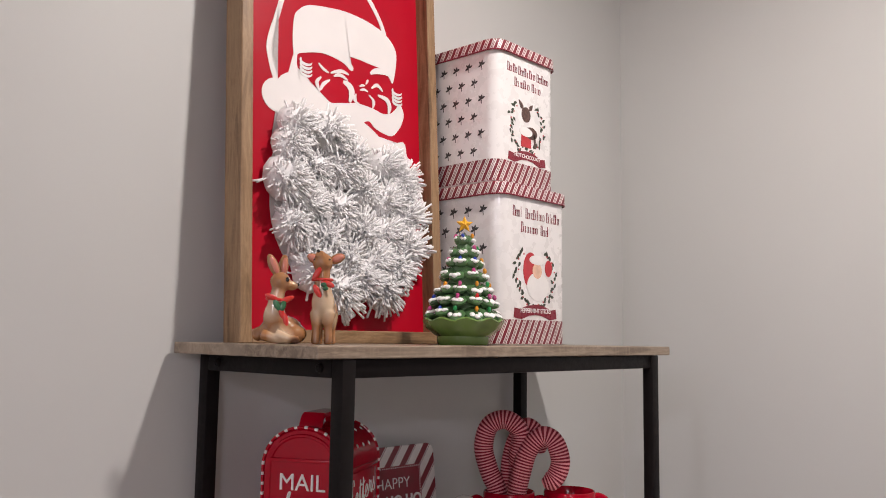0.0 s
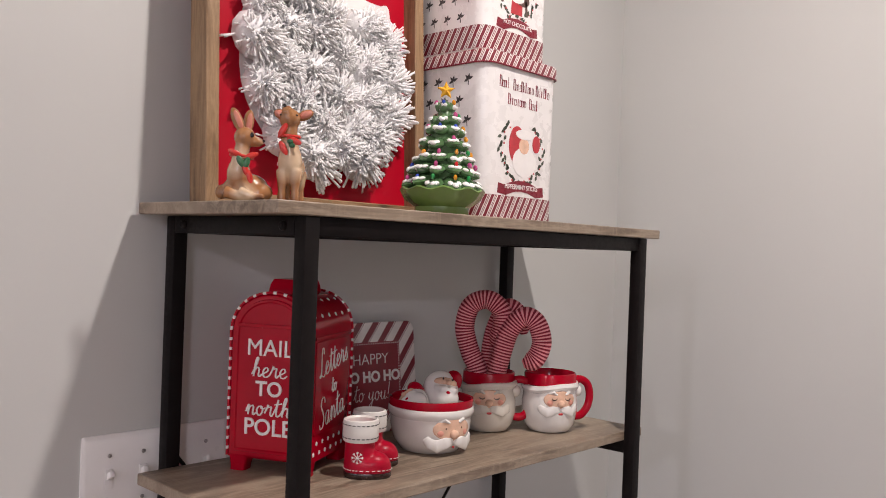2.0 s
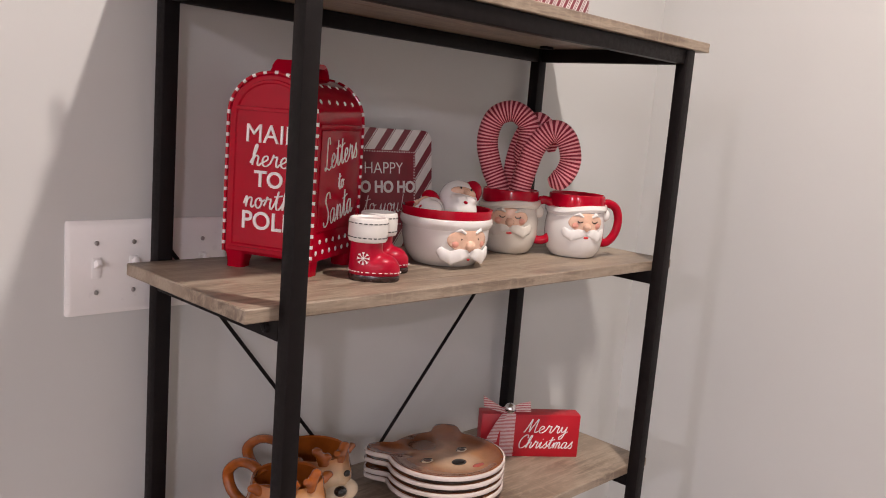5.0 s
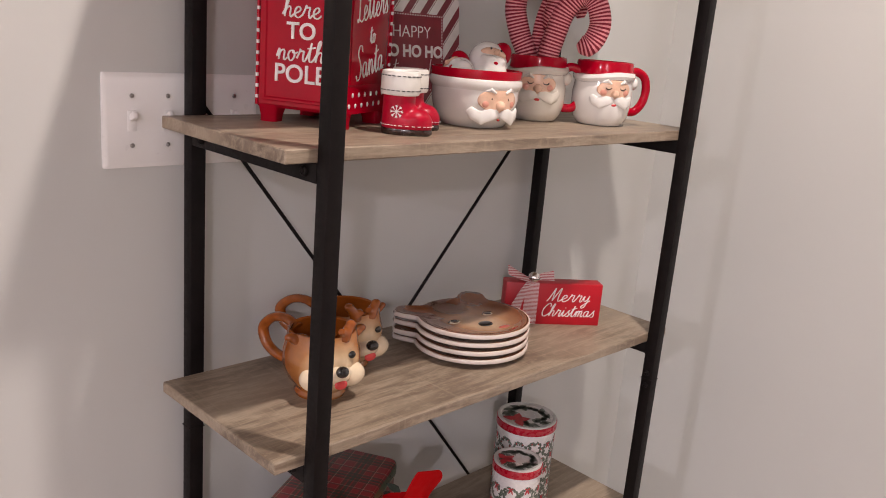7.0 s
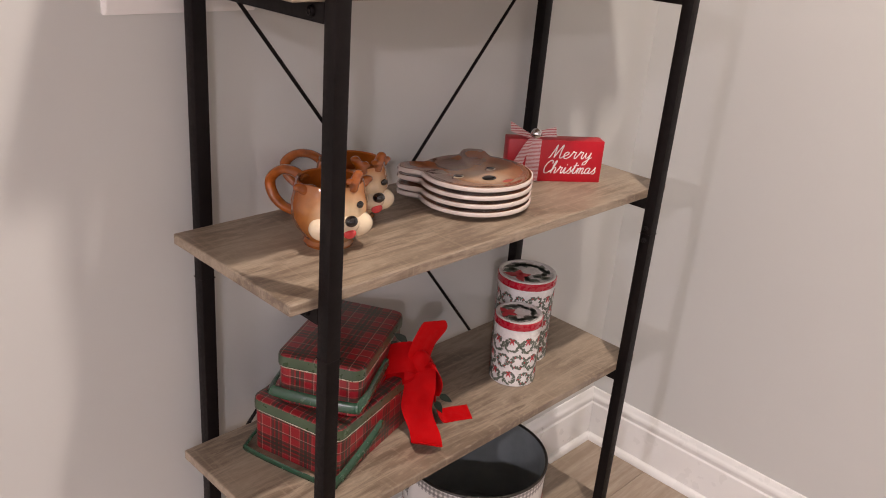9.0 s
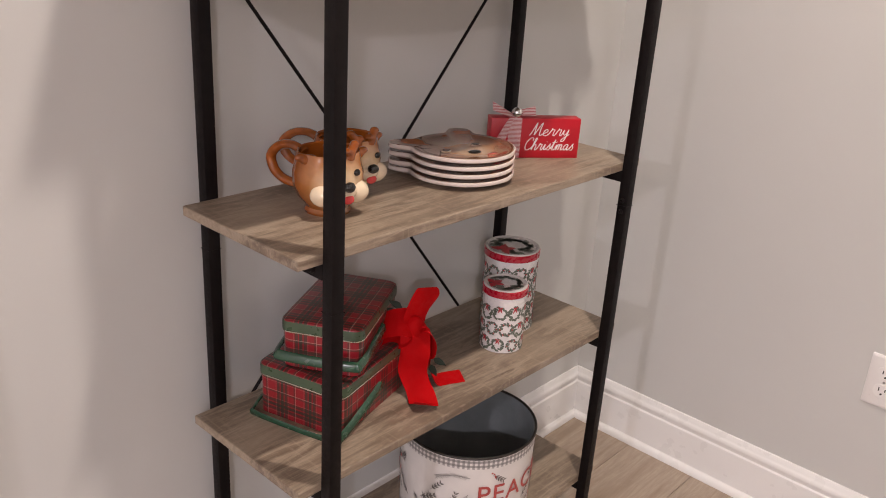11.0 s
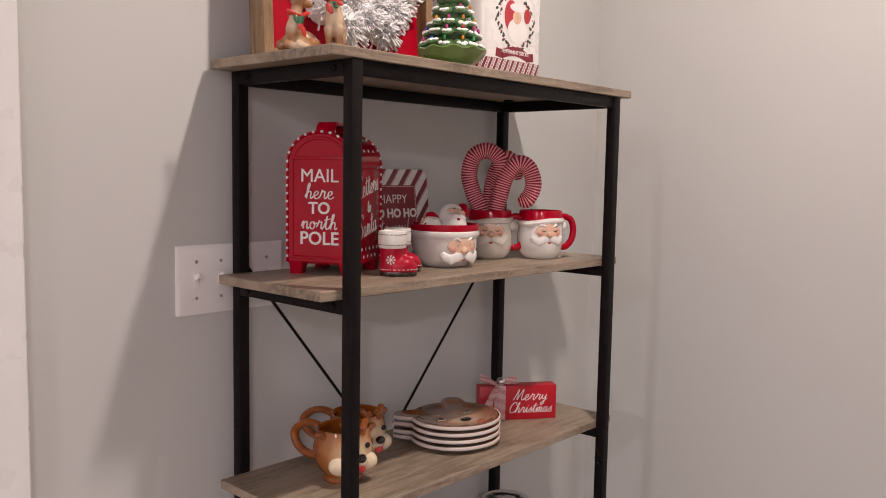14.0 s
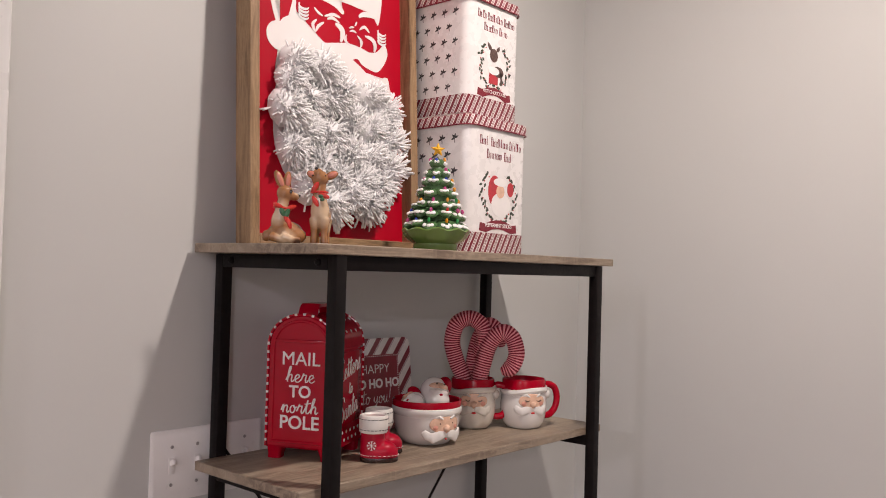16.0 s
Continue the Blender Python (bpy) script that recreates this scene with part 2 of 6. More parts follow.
def door_casing():
    """Door lining and casing of the closed white door."""
    bm = bmesh.new()
    prof = [(0.0, 0.0), (0.0, 0.010), (0.012, 0.013), (0.030, 0.014), (0.062, 0.018), (0.076, 0.020), (0.083, 0.020), (0.086, 0.016), (0.086, 0.0)]
    for sx, x in ((1, DOOR_X1), (-1, DOOR_X0)):
        rows = []
        for z in (0.0, DOOR_H + 0.086):
            rows.append([bm.verts.new((x + sx * o, WALL_Y - h, z)) for o, h in prof])
        for k in range(len(prof) - 1):
            bm.faces.new((rows[0][k], rows[0][k + 1], rows[1][k + 1], rows[1][k]))
        bm.faces.new(rows[1])
    join(bm, box_bm(DOOR_X0 + 0.001, WALL_Y - 0.018, DOOR_H, DOOR_X1 - 0.001, WALL_Y - 0.0005, DOOR_H + 0.085, 0.003))
    return bm


structure("trim_door_casing", door_casing(), TRIM, "white moulded door casing", "trim")
door = thing("door_1", pose(DOOR_X0, WALL_Y, 0), "closed white panelled door", "door", kind="structure")
part("door_leaf", box_bm(0.003, 0.03, 0.008, DOOR_X1 - DOOR_X0 - 0.003, 0.07, DOOR_H - 0.003, 0.002), TRIM, door)
for px in (0.1, 0.45):
    for pz0, pz1 in ((0.2, 0.95), (1.1, 1.9)):
        part("panel", box_bm(px, 0.022, pz0, px + 0.27, 0.034, pz1, 0.006), TRIM, door)


# ---- the shelf unit ----
LEVELS = [1.545, 1.198, 0.853, 0.507, 0.160]
SH_W, SH_F, POST = 0.803, -0.305, 0.020
PX0, PX1 = 0.039, 0.764
SKEW = {PX0: 0.0, PX1 - POST: -0.009}  # the right back leg stands a little out of square
LEGS = [(x + dx, y) for x in SKEW for dx, y in ((0.0, SH_F + 0.002), (SKEW[x], -0.002 - POST))]
shelf = thing("shelf_unit", pose(0, 0, 0), "five-tier shelf unit, black steel frame, weathered oak boards", "shelf unit")


def board(z, y0, y1):
    """A particle board with a slightly worn front edge."""
    return box_bm(0, y0, z - 0.015, SH_W, y1, z, 0.0012, 1)


for n, z in enumerate(LEVELS):
    y0, y1 = (SH_F, 0.0) if n == 0 else (SH_F + POST + 0.002, -POST - 0.002)
    part("shelf_board", board(0, y0, y1), BOARD, shelf, "weathered greige oak shelf board", m=pose(0, 0, z))
for x, y in LEGS:
    part("post", box_bm(x, y, 0.02, x + POST, y + POST, LEVELS[0] - 0.0155, 0.0015), BLACK, shelf, "square black steel post")
    part("foot", lathe_bm([(0, 0), (0.012, 0), (0.013, 0.006), (0.006, 0.008), (0.006, 0.022), (0, 0.022)], 20), BLACK, shelf, m=pose(x + POST / 2, y + POST / 2, 0))
for n, z in enumerate(LEVELS):
    for x in (PX0, PX1 - POST):
        dx = 0.0 if x == PX0 else 0.004
        rail = box_bm(x + dx, SH_F + 0.0225, z - 0.0155 - 0.022, x + dx + 0.016, -0.0225, z - 0.0155, 0.0015)
        for v in rail.verts:
            v.co.x += SKEW[x] * (v.co.y - SH_F) / -SH_F
        part("side_rail", rail, BLACK, shelf)
for y in (SH_F + 0.006, -0.020):
    part("top_rail", box_bm(PX0 + POST, y, LEVELS[0] - 0.0375, PX1 - POST + (SKEW[PX1 - POST] if y > -0.1 else 0.0), y + 0.014, LEVELS[0] - 0.0155, 0.0015), BLACK, shelf)


def bolt_bm(r=0.006):
    bm = lathe_bm([(0, 0.0045), (r * 0.45, 0.0045), (r * 0.45, 0.0025), (r * 0.55, 0.0025), (r * 0.62, 0.0042), (r * 0.9, 0.0032), (r, 0.0012), (r, 0)], 20)
    return bm


for n, z in enumerate(LEVELS):
    for y in (-0.048, SH_F + 0.042):
        part("bolt", bolt_bm(), BLACK, shelf, m=pose(PX0, y, z - 0.0265, 0, -90, 0))
        part("bolt", bolt_bm(0.005), BLACK, shelf, m=pose(PX1 + 0.0005, y, z - 0.0265, 0, 90, 0))
    for x in (PX0 + 0.06, PX1 - 0.06):
        for y in (SH_F + 0.06, -0.06):
            part("board_clip", box_bm(x - 0.011, y - 0.006, z - 0.0195, x + 0.011, y + 0.006, z - 0.0152, 0.001), BLACK, shelf)
for z in (0.784, 0.762):
    for x in (PX0 + POST, PX1 - POST):
        part("joint_bolt", bolt_bm(0.0045), BLACK, shelf, m=pose(x, SH_F + 0.012, z, 0, 90 if x < 0.4 else -90, 0))
for x, y in LEGS:
    part("post_collar", box_bm(x - 0.0008, y - 0.0008, 0.7725, x + POST + 0.0008, y + POST + 0.0008, 0.7735), BLACK, shelf)
for (xa, za), (xb, zb) in (((0.05, 1.222), (0.736, 0.365)), ((0.736, 1.232), (0.05, 0.428))):
    yb = -0.0105 if xa < xb else -0.0165
    part("cross_brace", tube_bm([(xa, yb, za), (xb, yb, zb)], 0.0028, 10), BLACK, shelf, "thin black steel cross brace")


# ---- wall plates ----
def slab_plate(w, h, t=0.005):
    return loft_bm([[(x, 0, z) for x, z in rounded_rect(w, h, 0.003, 3)], [(x, -t * 0.5, z) for x, z in rounded_rect(w, h, 0.003, 3)],
                    [(x, -t, z) for x, z in rounded_rect(w - 0.009, h - 0.009, 0.003, 3)]])


def screw_bm():
    bm = lathe_bm([(0.0028, 0), (0.0028, 0.0008), (0.0020, 0.0014), (0, 0.0016)], 16)
    return join(bm, box_bm(-0.0026, -0.0003, 0.0012, 0.0026, 0.0003, 0.0019))


switch = thing("light_switch", pose(0.0455, WALL_Y, 1.188), "white four-gang toggle light switch plate on the wall", "light switch")
part("plate", slab_plate(0.209, 0.1145), PLASTIC, switch)
for gx in (-0.069, -0.023, 0.023, 0.069):
    part("toggle_bezel", box_bm(gx - 0.0055, -0.0062, -0.0125, gx + 0.0055, -0.0048, 0.0125, 0.0004), PLASTIC, switch)
    tog = box_bm(-0.0032, -0.0125, -0.004, 0.0032, 0, 0.004, 0.0013)
    part("toggle", tog, PLASTIC, switch, m=pose(gx, -0.004, 0.003, -28, 0, 0))
    for sz in (-0.030, 0.030):
        part("screw", screw_bm(), STEEL, switch, m=pose(gx, -0.005, sz, 90, 0, 0) @ pose(0, 0, 0, 0, 0, 75))

DARK = mottled("dark_slot", (0.02, 0.018, 0.017), 0.1, 60, 0.7)
outlet = thing("wall_outlet", pose(WALL_X, -0.714, 0.415, 0, 0, -90), "white duplex power outlet plate on the wall", "outlet")
part("plate", slab_plate(0.070, 0.1145), PLASTIC, outlet)
for oz in (-0.0195, 0.0195):
    face = loft_bm([[(x, -0.0045, oz + z) for x, z in rounded_rect(0.034, 0.028, 0.012, 6)], [(x, -0.0066, oz + z) for x, z in rounded_rect(0.034, 0.028, 0.012, 6)]])
    socket = part("socket", face, PLASTIC, outlet)
    part("slot", box_bm(-0.0072, -0.0069, oz - 0.001, -0.0052, -0.006, oz + 0.007), DARK, socket)
    part("slot", box_bm(0.0052, -0.0069, oz, 0.0072, -0.006, oz + 0.006), DARK, socket)
    part("slot", lathe_bm([(0.0022, 0), (0.0022, 0.0009), (0, 0.0009)], 12), DARK, socket, m=pose(0, -0.0062, oz - 0.007, 90, 0, 0))
part("screw", screw_bm(), STEEL, outlet, m=pose(0, -0.005, 0, 90, 0, 0))


# ---- helpers for small things ----
RED = mottled("red_glaze", (0.38, 0.0008, 0.014), 0.08, 25, 0.14, 0.0)
RED.node_tree.nodes["Principled BSDF"].inputs["Specular IOR Level"].default_value = 0.28
WHITE_GLAZE = mottled("white_glaze", (0.80, 0.77, 0.73), 0.03, 25, 0.12, 0.6)
CREAM_GLAZE = mottled("cream_glaze", (0.66, 0.61, 0.53), 0.05, 25, 0.14, 0.6)
PEACH = mottled("peach_glaze", (0.74, 0.47, 0.33), 0.14, 60, 0.14, 0.6)
BLUSH = mottled("blush_glaze", (0.72, 0.32, 0.235), 0.12, 60, 0.16, 0.5)
INK = mottled("black_glaze", (0.012, 0.010, 0.010), 0.1, 60, 0.12, 0.5)
MOUTH = mottled("red_mouth_glaze", (0.62, 0.05, 0.05), 0.1, 60, 0.2, 0.4)
PRINT_RED = mottled("printed_dark_red", (0.20, 0.012, 0.026), 0.10, 120, 0.3)
PRINT_WHITE = mottled("printed_white", (0.78, 0.75, 0.73), 0.03, 60, 0.35)
PRINT_GREEN = mottled("printed_dark_green", (0.045, 0.055, 0.035), 0.5, 240, 0.35)
PRINT_GREY = mottled("printed_charcoal", (0.05, 0.045, 0.045), 0.4, 240, 0.35)
PRINT_BROWN = mottled("printed_brown", (0.10, 0.055, 0.045), 0.4, 200, 0.35)
HOLLY_RED = mottled("holly_red", (0.45, 0.03, 0.04), 0.15, 120, 0.35)


def text_bm(words, size, depth=0.0004, shear=0.0, heavy=0.0, space=1.0):
    """Raised lettering in the xz plane, facing -y, centred on the origin."""
    cu = bpy.data.curves.new("lettering", "FONT")
    cu.body, cu.size, cu.extrude, cu.shear, cu.offset = words, size, depth / 2, shear, heavy
    cu.align_x, cu.align_y, cu.space_character, cu.resolution_u = "CENTER", "CENTER", space, 4
    ob = bpy.data.objects.new("lettering", cu)
    scene.collection.objects.link(ob)
    bpy.context.view_layer.update()
    me = bpy.data.meshes.new_from_object(ob.evaluated_get(bpy.context.evaluated_depsgraph_get()))
    bpy.data.objects.remove(ob)
    bpy.data.curves.remove(cu)
    bm = bmesh.new()
    bm.from_mesh(me)
    bpy.data.meshes.remove(me)
    bmesh.ops.transform(bm, matrix=pose(0, 0, 0, 90, 0, 0), verts=bm.verts[:])
    return bm


GLYPHS = {}


def glyph(letter, advance, *strokes):
    """A handwritten letter: pen strokes on a line of x-height 1."""
    GLYPHS[letter] = (advance, strokes)


glyph("h", 1.0, [(0, 0.2), (0.35, 1.2), (0.5, 1.95), (0.36, 2.05), (0.24, 1.4), (0.2, 0)], [(0.2, 0), (0.27, 0.6), (0.5, 1), (0.7, 0.8), (0.68, 0.2), (0.8, 0), (1, 0.25)])
glyph("e", 0.85, [(0, 0.25), (0.3, 0.42), (0.6, 0.7), (0.5, 1), (0.25, 0.92), (0.12, 0.5), (0.25, 0.05), (0.55, 0), (0.85, 0.28)])
glyph("r", 0.88, [(0, 0.25), (0.18, 0.8), (0.26, 1.18), (0.33, 0.95), (0.6, 1.0), (0.57, 0.5), (0.6, 0.1), (0.73, 0), (0.88, 0.25)])
glyph("n", 1.0, [(0, 0.3), (0.13, 0.9), (0.22, 1), (0.22, 0)], [(0.22, 0), (0.3, 0.7), (0.55, 1), (0.7, 0.8), (0.68, 0.2), (0.8, 0), (1, 0.25)])
glyph("o", 0.9, [(0.5, 1), (0.2, 0.9), (0.08, 0.5), (0.25, 0.02), (0.5, 0.05), (0.66, 0.5), (0.55, 0.95), (0.48, 0.78), (0.7, 0.72), (0.92, 0.85)])
glyph("t", 0.7, [(0, 0.25), (0.25, 1.1), (0.36, 1.85), (0.28, 0.6), (0.32, 0.08), (0.5, 0), (0.7, 0.25)], [(0.0, 1.28), (0.35, 1.32), (0.75, 1.45)])
glyph("s", 0.66, [(0, 0.2), (0.3, 0.8), (0.42, 1.12), (0.4, 0.8), (0.56, 0.4), (0.45, 0.02), (0.14, 0.06)])
glyph("a", 0.98, [(0.65, 0.9), (0.4, 1), (0.12, 0.75), (0.1, 0.25), (0.3, 0), (0.55, 0.3), (0.67, 0.95), (0.64, 0.3), (0.75, 0), (0.98, 0.25)])
glyph("y", 0.95, [(0, 0.3), (0.12, 0.95), (0.15, 0.4), (0.35, 0.1), (0.6, 0.5), (0.68, 1)], [(0.68, 1), (0.64, 0), (0.5, -0.8), (0.2, -0.95), (0.2, -0.6), (0.6, -0.1), (0.95, 0.25)])
glyph("u", 1.0, [(0, 0.3), (0.15, 1), (0.15, 0.3), (0.35, 0), (0.6, 0.4), (0.68, 1), (0.66, 0.25), (0.78, 0), (1, 0.25)])
glyph("i", 0.55, [(0, 0.25), (0.2, 1), (0.2, 0.2), (0.35, 0), (0.55, 0.25)], [(0.28, 1.42), (0.31, 1.5)])
glyph("m", 1.25, [(0, 0.3), (0.15, 0.95), (0.2, 0)], [(0.2, 0), (0.3, 0.8), (0.48, 1), (0.56, 0.75), (0.54, 0)], [(0.54, 0), (0.64, 0.8), (0.84, 1), (0.95, 0.75), (0.93, 0.2), (1.05, 0), (1.25, 0.25)])
glyph("L", 0.98, [(0.75, 1.75), (0.7, 2.2), (0.45, 2.2), (0.35, 1.4), (0.25, 0.3), (0.05, 0), (0, 0.2), (0.3, 0.15), (0.7, -0.05), (1, 0.15)])
glyph("S", 0.98, [(0.95, 1.75), (0.85, 2.15), (0.5, 2.15), (0.3, 1.7), (0.55, 1.2), (0.75, 0.7), (0.55, 0.1), (0.15, 0), (0, 0.35)])
glyph("M", 1.65, [(0, 0.1), (0.15, 0.2), (0.4, 1.3), (0.55, 2.1), (0.6, 1), (0.65, 0.1)], [(0.65, 0.1), (0.95, 1.2), (1.25, 2.1), (1.25, 1), (1.3, 0.15), (1.5, 0.05), (1.7, 0.3)])
glyph("C", 1.05, [(1, 1.6), (0.95, 2.05), (0.6, 2.1), (0.2, 1.5), (0.1, 0.7), (0.35, 0.05), (0.75, 0.05), (1.1, 0.45)])
glyph("!", 0.5, [(0.28, 2), (0.22, 0.55)], [(0.19, 0.05), (0.2, 0.12)])
glyph(" ", 0.6)


def curve_through(points, n=5):
    """Catmull-Rom through points of any dimension."""
    q = [Vector((*c, 0.0)) if len(c) == 2 else Vector(c) for c in points]
    out = []
    for i in range(len(q) - 1):
        a, b, c, d = q[max(0, i - 1)], q[i], q[i + 1], q[min(len(q) - 1, i + 2)]
        for k in range(n):
            t = k / n
            out.append(0.5 * (2 * b + (c - a) * t + (2 * a - 5 * b + 4 * c - d) * t * t + (3 * b - a - 3 * c + d) * t ** 3))
    return out + [q[-1]]


def script_bm(words, size, pen, slant=0.22, relief=0.6, narrow=0.85):
    """Raised brush lettering in the xz plane, facing -y, centred; size is the x-height."""
    bm, x = bmesh.new(), 0.0
    for letter in words:
        advance, strokes = GLYPHS[letter]
        for points in strokes:
            path = curve_through(points)
            line = [((x + c.x * narrow + slant * c.y) * size, 0.0, c.y * size) for c in path]
            wide = []
            for i in range(len(line)):
                a, b = line[max(0, i - 1)], line[min(len(line) - 1, i + 1)]
                steep = abs(b[2] - a[2]) / (math.hypot(b[0] - a[0], b[2] - a[2]) or 1)
                wide.append(pen * (0.72 + 0.45 * steep))
            join(bm, tube_bm(line, wide, 7))
        x += advance * narrow
    xs = [v.co.x for v in bm.verts]
    for v in bm.verts:
        v.co.x -= (min(xs) + max(xs)) / 2
        v.co.z -= size / 2
        v.co.y *= relief
    return bm


def melted(bm, voxel, smooth=6):
    """Fuses overlapping solids into one smooth skin."""
    me = bpy.data.meshes.new("melt")
    bm.to_mesh(me)
    bm.free()
    ob = bpy.data.objects.new("melt", me)
    scene.collection.objects.link(ob)
    r = ob.modifiers.new("fuse", "REMESH")
    r.mode, r.voxel_size = "VOXEL", voxel
    s = ob.modifiers.new("soften", "SMOOTH")
    s.iterations, s.factor = smooth, 0.5
    bpy.context.view_layer.update()
    out = bpy.data.meshes.new_from_object(ob.evaluated_get(bpy.context.evaluated_depsgraph_get()))
    bpy.data.objects.remove(ob)
    bpy.data.meshes.remove(me)
    b2 = bmesh.new()
    b2.from_mesh(out)
    bpy.data.meshes.remove(out)
    return b2


def slot(bm, index):
    for f in bm.faces:
        f.material_index = index
    return bm


def flat_shape(points, depth=0.0006):
    """A thin raised piece of the outline points (x, z), facing -y."""
    bm = bmesh.new()
    back = [bm.verts.new((x, 0, z)) for x, z in points]
    front = [bm.verts.new((x, -depth, z)) for x, z in points]
    bm.faces.new(front)
    n = len(points)
    for i in range(n):
        bm.faces.new((back[i], back[(i + 1) % n], front[(i + 1) % n], front[i]))
    bmesh.ops.triangulate(bm, faces=[f for f in bm.faces if len(f.verts) > 4])
    return bm


def stroke(points, widths, depth=0.0006):
    """A brush stroke of varying width through (x, z) points."""
    left, right = [], []
    n = len(points)
    for i, (x, z) in enumerate(points):
        a, b = points[max(0, i - 1)], points[min(n - 1, i + 1)]
        dx, dz = b[0] - a[0], b[1] - a[1]
        k = math.hypot(dx, dz) or 1
        w = (widths[i] if isinstance(widths, (list, tuple)) else widths) / 2
        left.append((x - dz / k * w, z + dx / k * w))
        right.append((x + dz / k * w, z - dx / k * w))
    return flat_shape(left + right[::-1], depth)


def arc(cx, cz, rx, rz, a0, a1, n=14):
    return [(cx + rx * math.cos(radians(a0 + (a1 - a0) * i / n)), cz + rz * math.sin(radians(a0 + (a1 - a0) * i / n))) for i in range(n + 1)]


def leaf_shape(x, z, length, width, angle, depth=0.0003):
    c, s = math.cos(radians(angle)), math.sin(radians(angle))
    pts = [(0, 0), (0.3, 0.5), (0.6, 0.42), (1, 0), (0.6, -0.42), (0.3, -0.5)]
    return flat_shape([(x + c * a * length - s * b * width, z + s * a * length + c * b * width) for a, b in pts], depth)


def bend_round(bm, radius):
    """Wraps a flat decal (x along, -y out) round an upright cylinder about z; x = 0 lands at -y."""
    for v in bm.verts:
        a, r = v.co.x / radius, radius - v.co.y
        v.co.x, v.co.y = r * math.sin(a), -r * math.cos(a)
    return bm


def stripes(name, direction, stops, freq, rough=0.35, coat=0.2, space="Object"):
    """Hard-edged stripes at right angles to a direction; stops are (place, colour)."""
    m, nt, b = principled(name, rough, 0, (0.5, 0.5, 0.5), coat)
    tc = nt.nodes.new("ShaderNodeTexCoord")
    dot = nt.nodes.new("ShaderNodeVectorMath")
    dot.operation = "DOT_PRODUCT"
    link(nt, tc.outputs[space], dot.inputs[0])
    dot.inputs[1].default_value = tuple(d * freq for d in direction)
    fr = nt.nodes.new("ShaderNodeMath")
    fr.operation = "FRACT"
    link(nt, dot.outputs["Value"], fr.inputs[0])
    col = ramp(nt, fr.outputs[0], stops, True)
    wear = ramp(nt, noise_tex(nt, coords(nt), 60, 4), [(0.3, (0.88,) * 3), (0.7, (1.0,) * 3)])
    link(nt, blend(nt, 1.0, col, wear, "MULTIPLY"), b.inputs["Base Color"])
    return m


DK, WH = (0.185, 0.009, 0.022), (0.76, 0.72, 0.69)
CANDY = [(0.0, DK), (0.44, WH), (0.56, DK), (0.66, WH), (0.75, DK), (0.84, WH)]
TIN_STRIPE = stripes("candy_stripe_print", (1, -1, -0.55), CANDY, 62)
Z0, Z1, Z2, Z3, Z4 = LEVELS


# ---- top board ----
def pompom_mesh(seed, radius=0.037, strands=210):
    """A tuft of bent yarn ends over an added white dome that keeps shade out of the gaps; flat side on the panel."""
    rng = random.Random(seed)
    verts, faces = [], []
    for _ in range(strands):
        a, e = rng.uniform(0, 2 * math.pi), rng.uniform(0.02, 1.0) ** 0.8
        el = e * math.pi / 2
        d = Vector((math.cos(a) * math.cos(el), -math.sin(el) * 0.85 - 0.08, math.sin(a) * math.cos(el))).normalized()
        length = radius * rng.uniform(0.9, 1.16)
        sag = Vector((rng.uniform(-1, 1), rng.uniform(-0.3, 0.5), rng.uniform(-1.5, 0.4))) * radius * 0.34
        side = d.orthogonal().normalized()
        up = d.cross(side)
        r = 0.0015 * rng.uniform(0.8, 1.15)
        base = len(verts)
        for i in range(4):
            t = i / 3
            p = d * length * (0.12 + 0.88 * t) + sag * t * t
            w = r * (1.0 if i < 3 else 1.25)
            for k in range(4):
                q = 2 * math.pi * k / 4
                verts.append(p + (math.cos(q) * side + math.sin(q) * up) * w)
        for i in range(3):
            for k in range(4):
                faces.append((base + 4 * i + k, base + 4 * i + (k + 1) % 4, base + 4 * i + 4 + (k + 1) % 4, base + 4 * i + 4 + k))
        faces.append((base + 12, base + 13, base + 14, base + 15))
    # Added core dome, nearly full size, brightens the gaps between strands.
    for i in range(7):
        for k in range(12):
            a, e = 2 * math.pi * k / 12, math.pi / 2 * i / 6
            q = radius * 0.86
            verts.append(Vector((q * math.cos(a) * math.cos(e), -q * 0.8 * math.sin(e), q * math.sin(a) * math.cos(e))))
    b0 = len(verts) - 84
    for i in range(6):
        for k in range(12):
            faces.append((b0 + 12 * i + k, b0 + 12 * i + (k + 1) % 12, b0 + 12 * i + 12 + (k + 1) % 12, b0 + 12 * i + 12 + k))
    me = bpy.data.meshes.new("pompom")
    me.from_pydata([tuple(v) for v in verts], [], faces)
    me.polygons.foreach_set("use_smooth", [True] * len(faces))
    return me


PINE = plank_wood("stained_pine", (0.10, 0.055, 0.025), (0.23, 0.135, 0.065), (0.34, 0.215, 0.115), "z", 1.3, 0.45, 0.5)
PINE_X = plank_wood("stained_pine_across", (0.10, 0.055, 0.025), (0.23, 0.135, 0.065), (0.34, 0.215, 0.115), "x", 1.3, 0.45, 0.5)
PANEL_RED = mottled("red_painted_panel", (0.42, 0.001, 0.015), 0.05, 14, 0.38, 0.0, 500, 0.05)
PANEL_RED.node_tree.nodes["Principled BSDF"].inputs["Specular IOR Level"].default_value = 0.25
CUT_WHITE = mottled("white_vinyl_cut", (0.78, 0.74, 0.72), 0.02, 20, 0.45)
YARN = mottled("white_yarn", (0.96, 0.945, 0.94), 0.02, 300, 0.9, 0, 1400, 0.3)


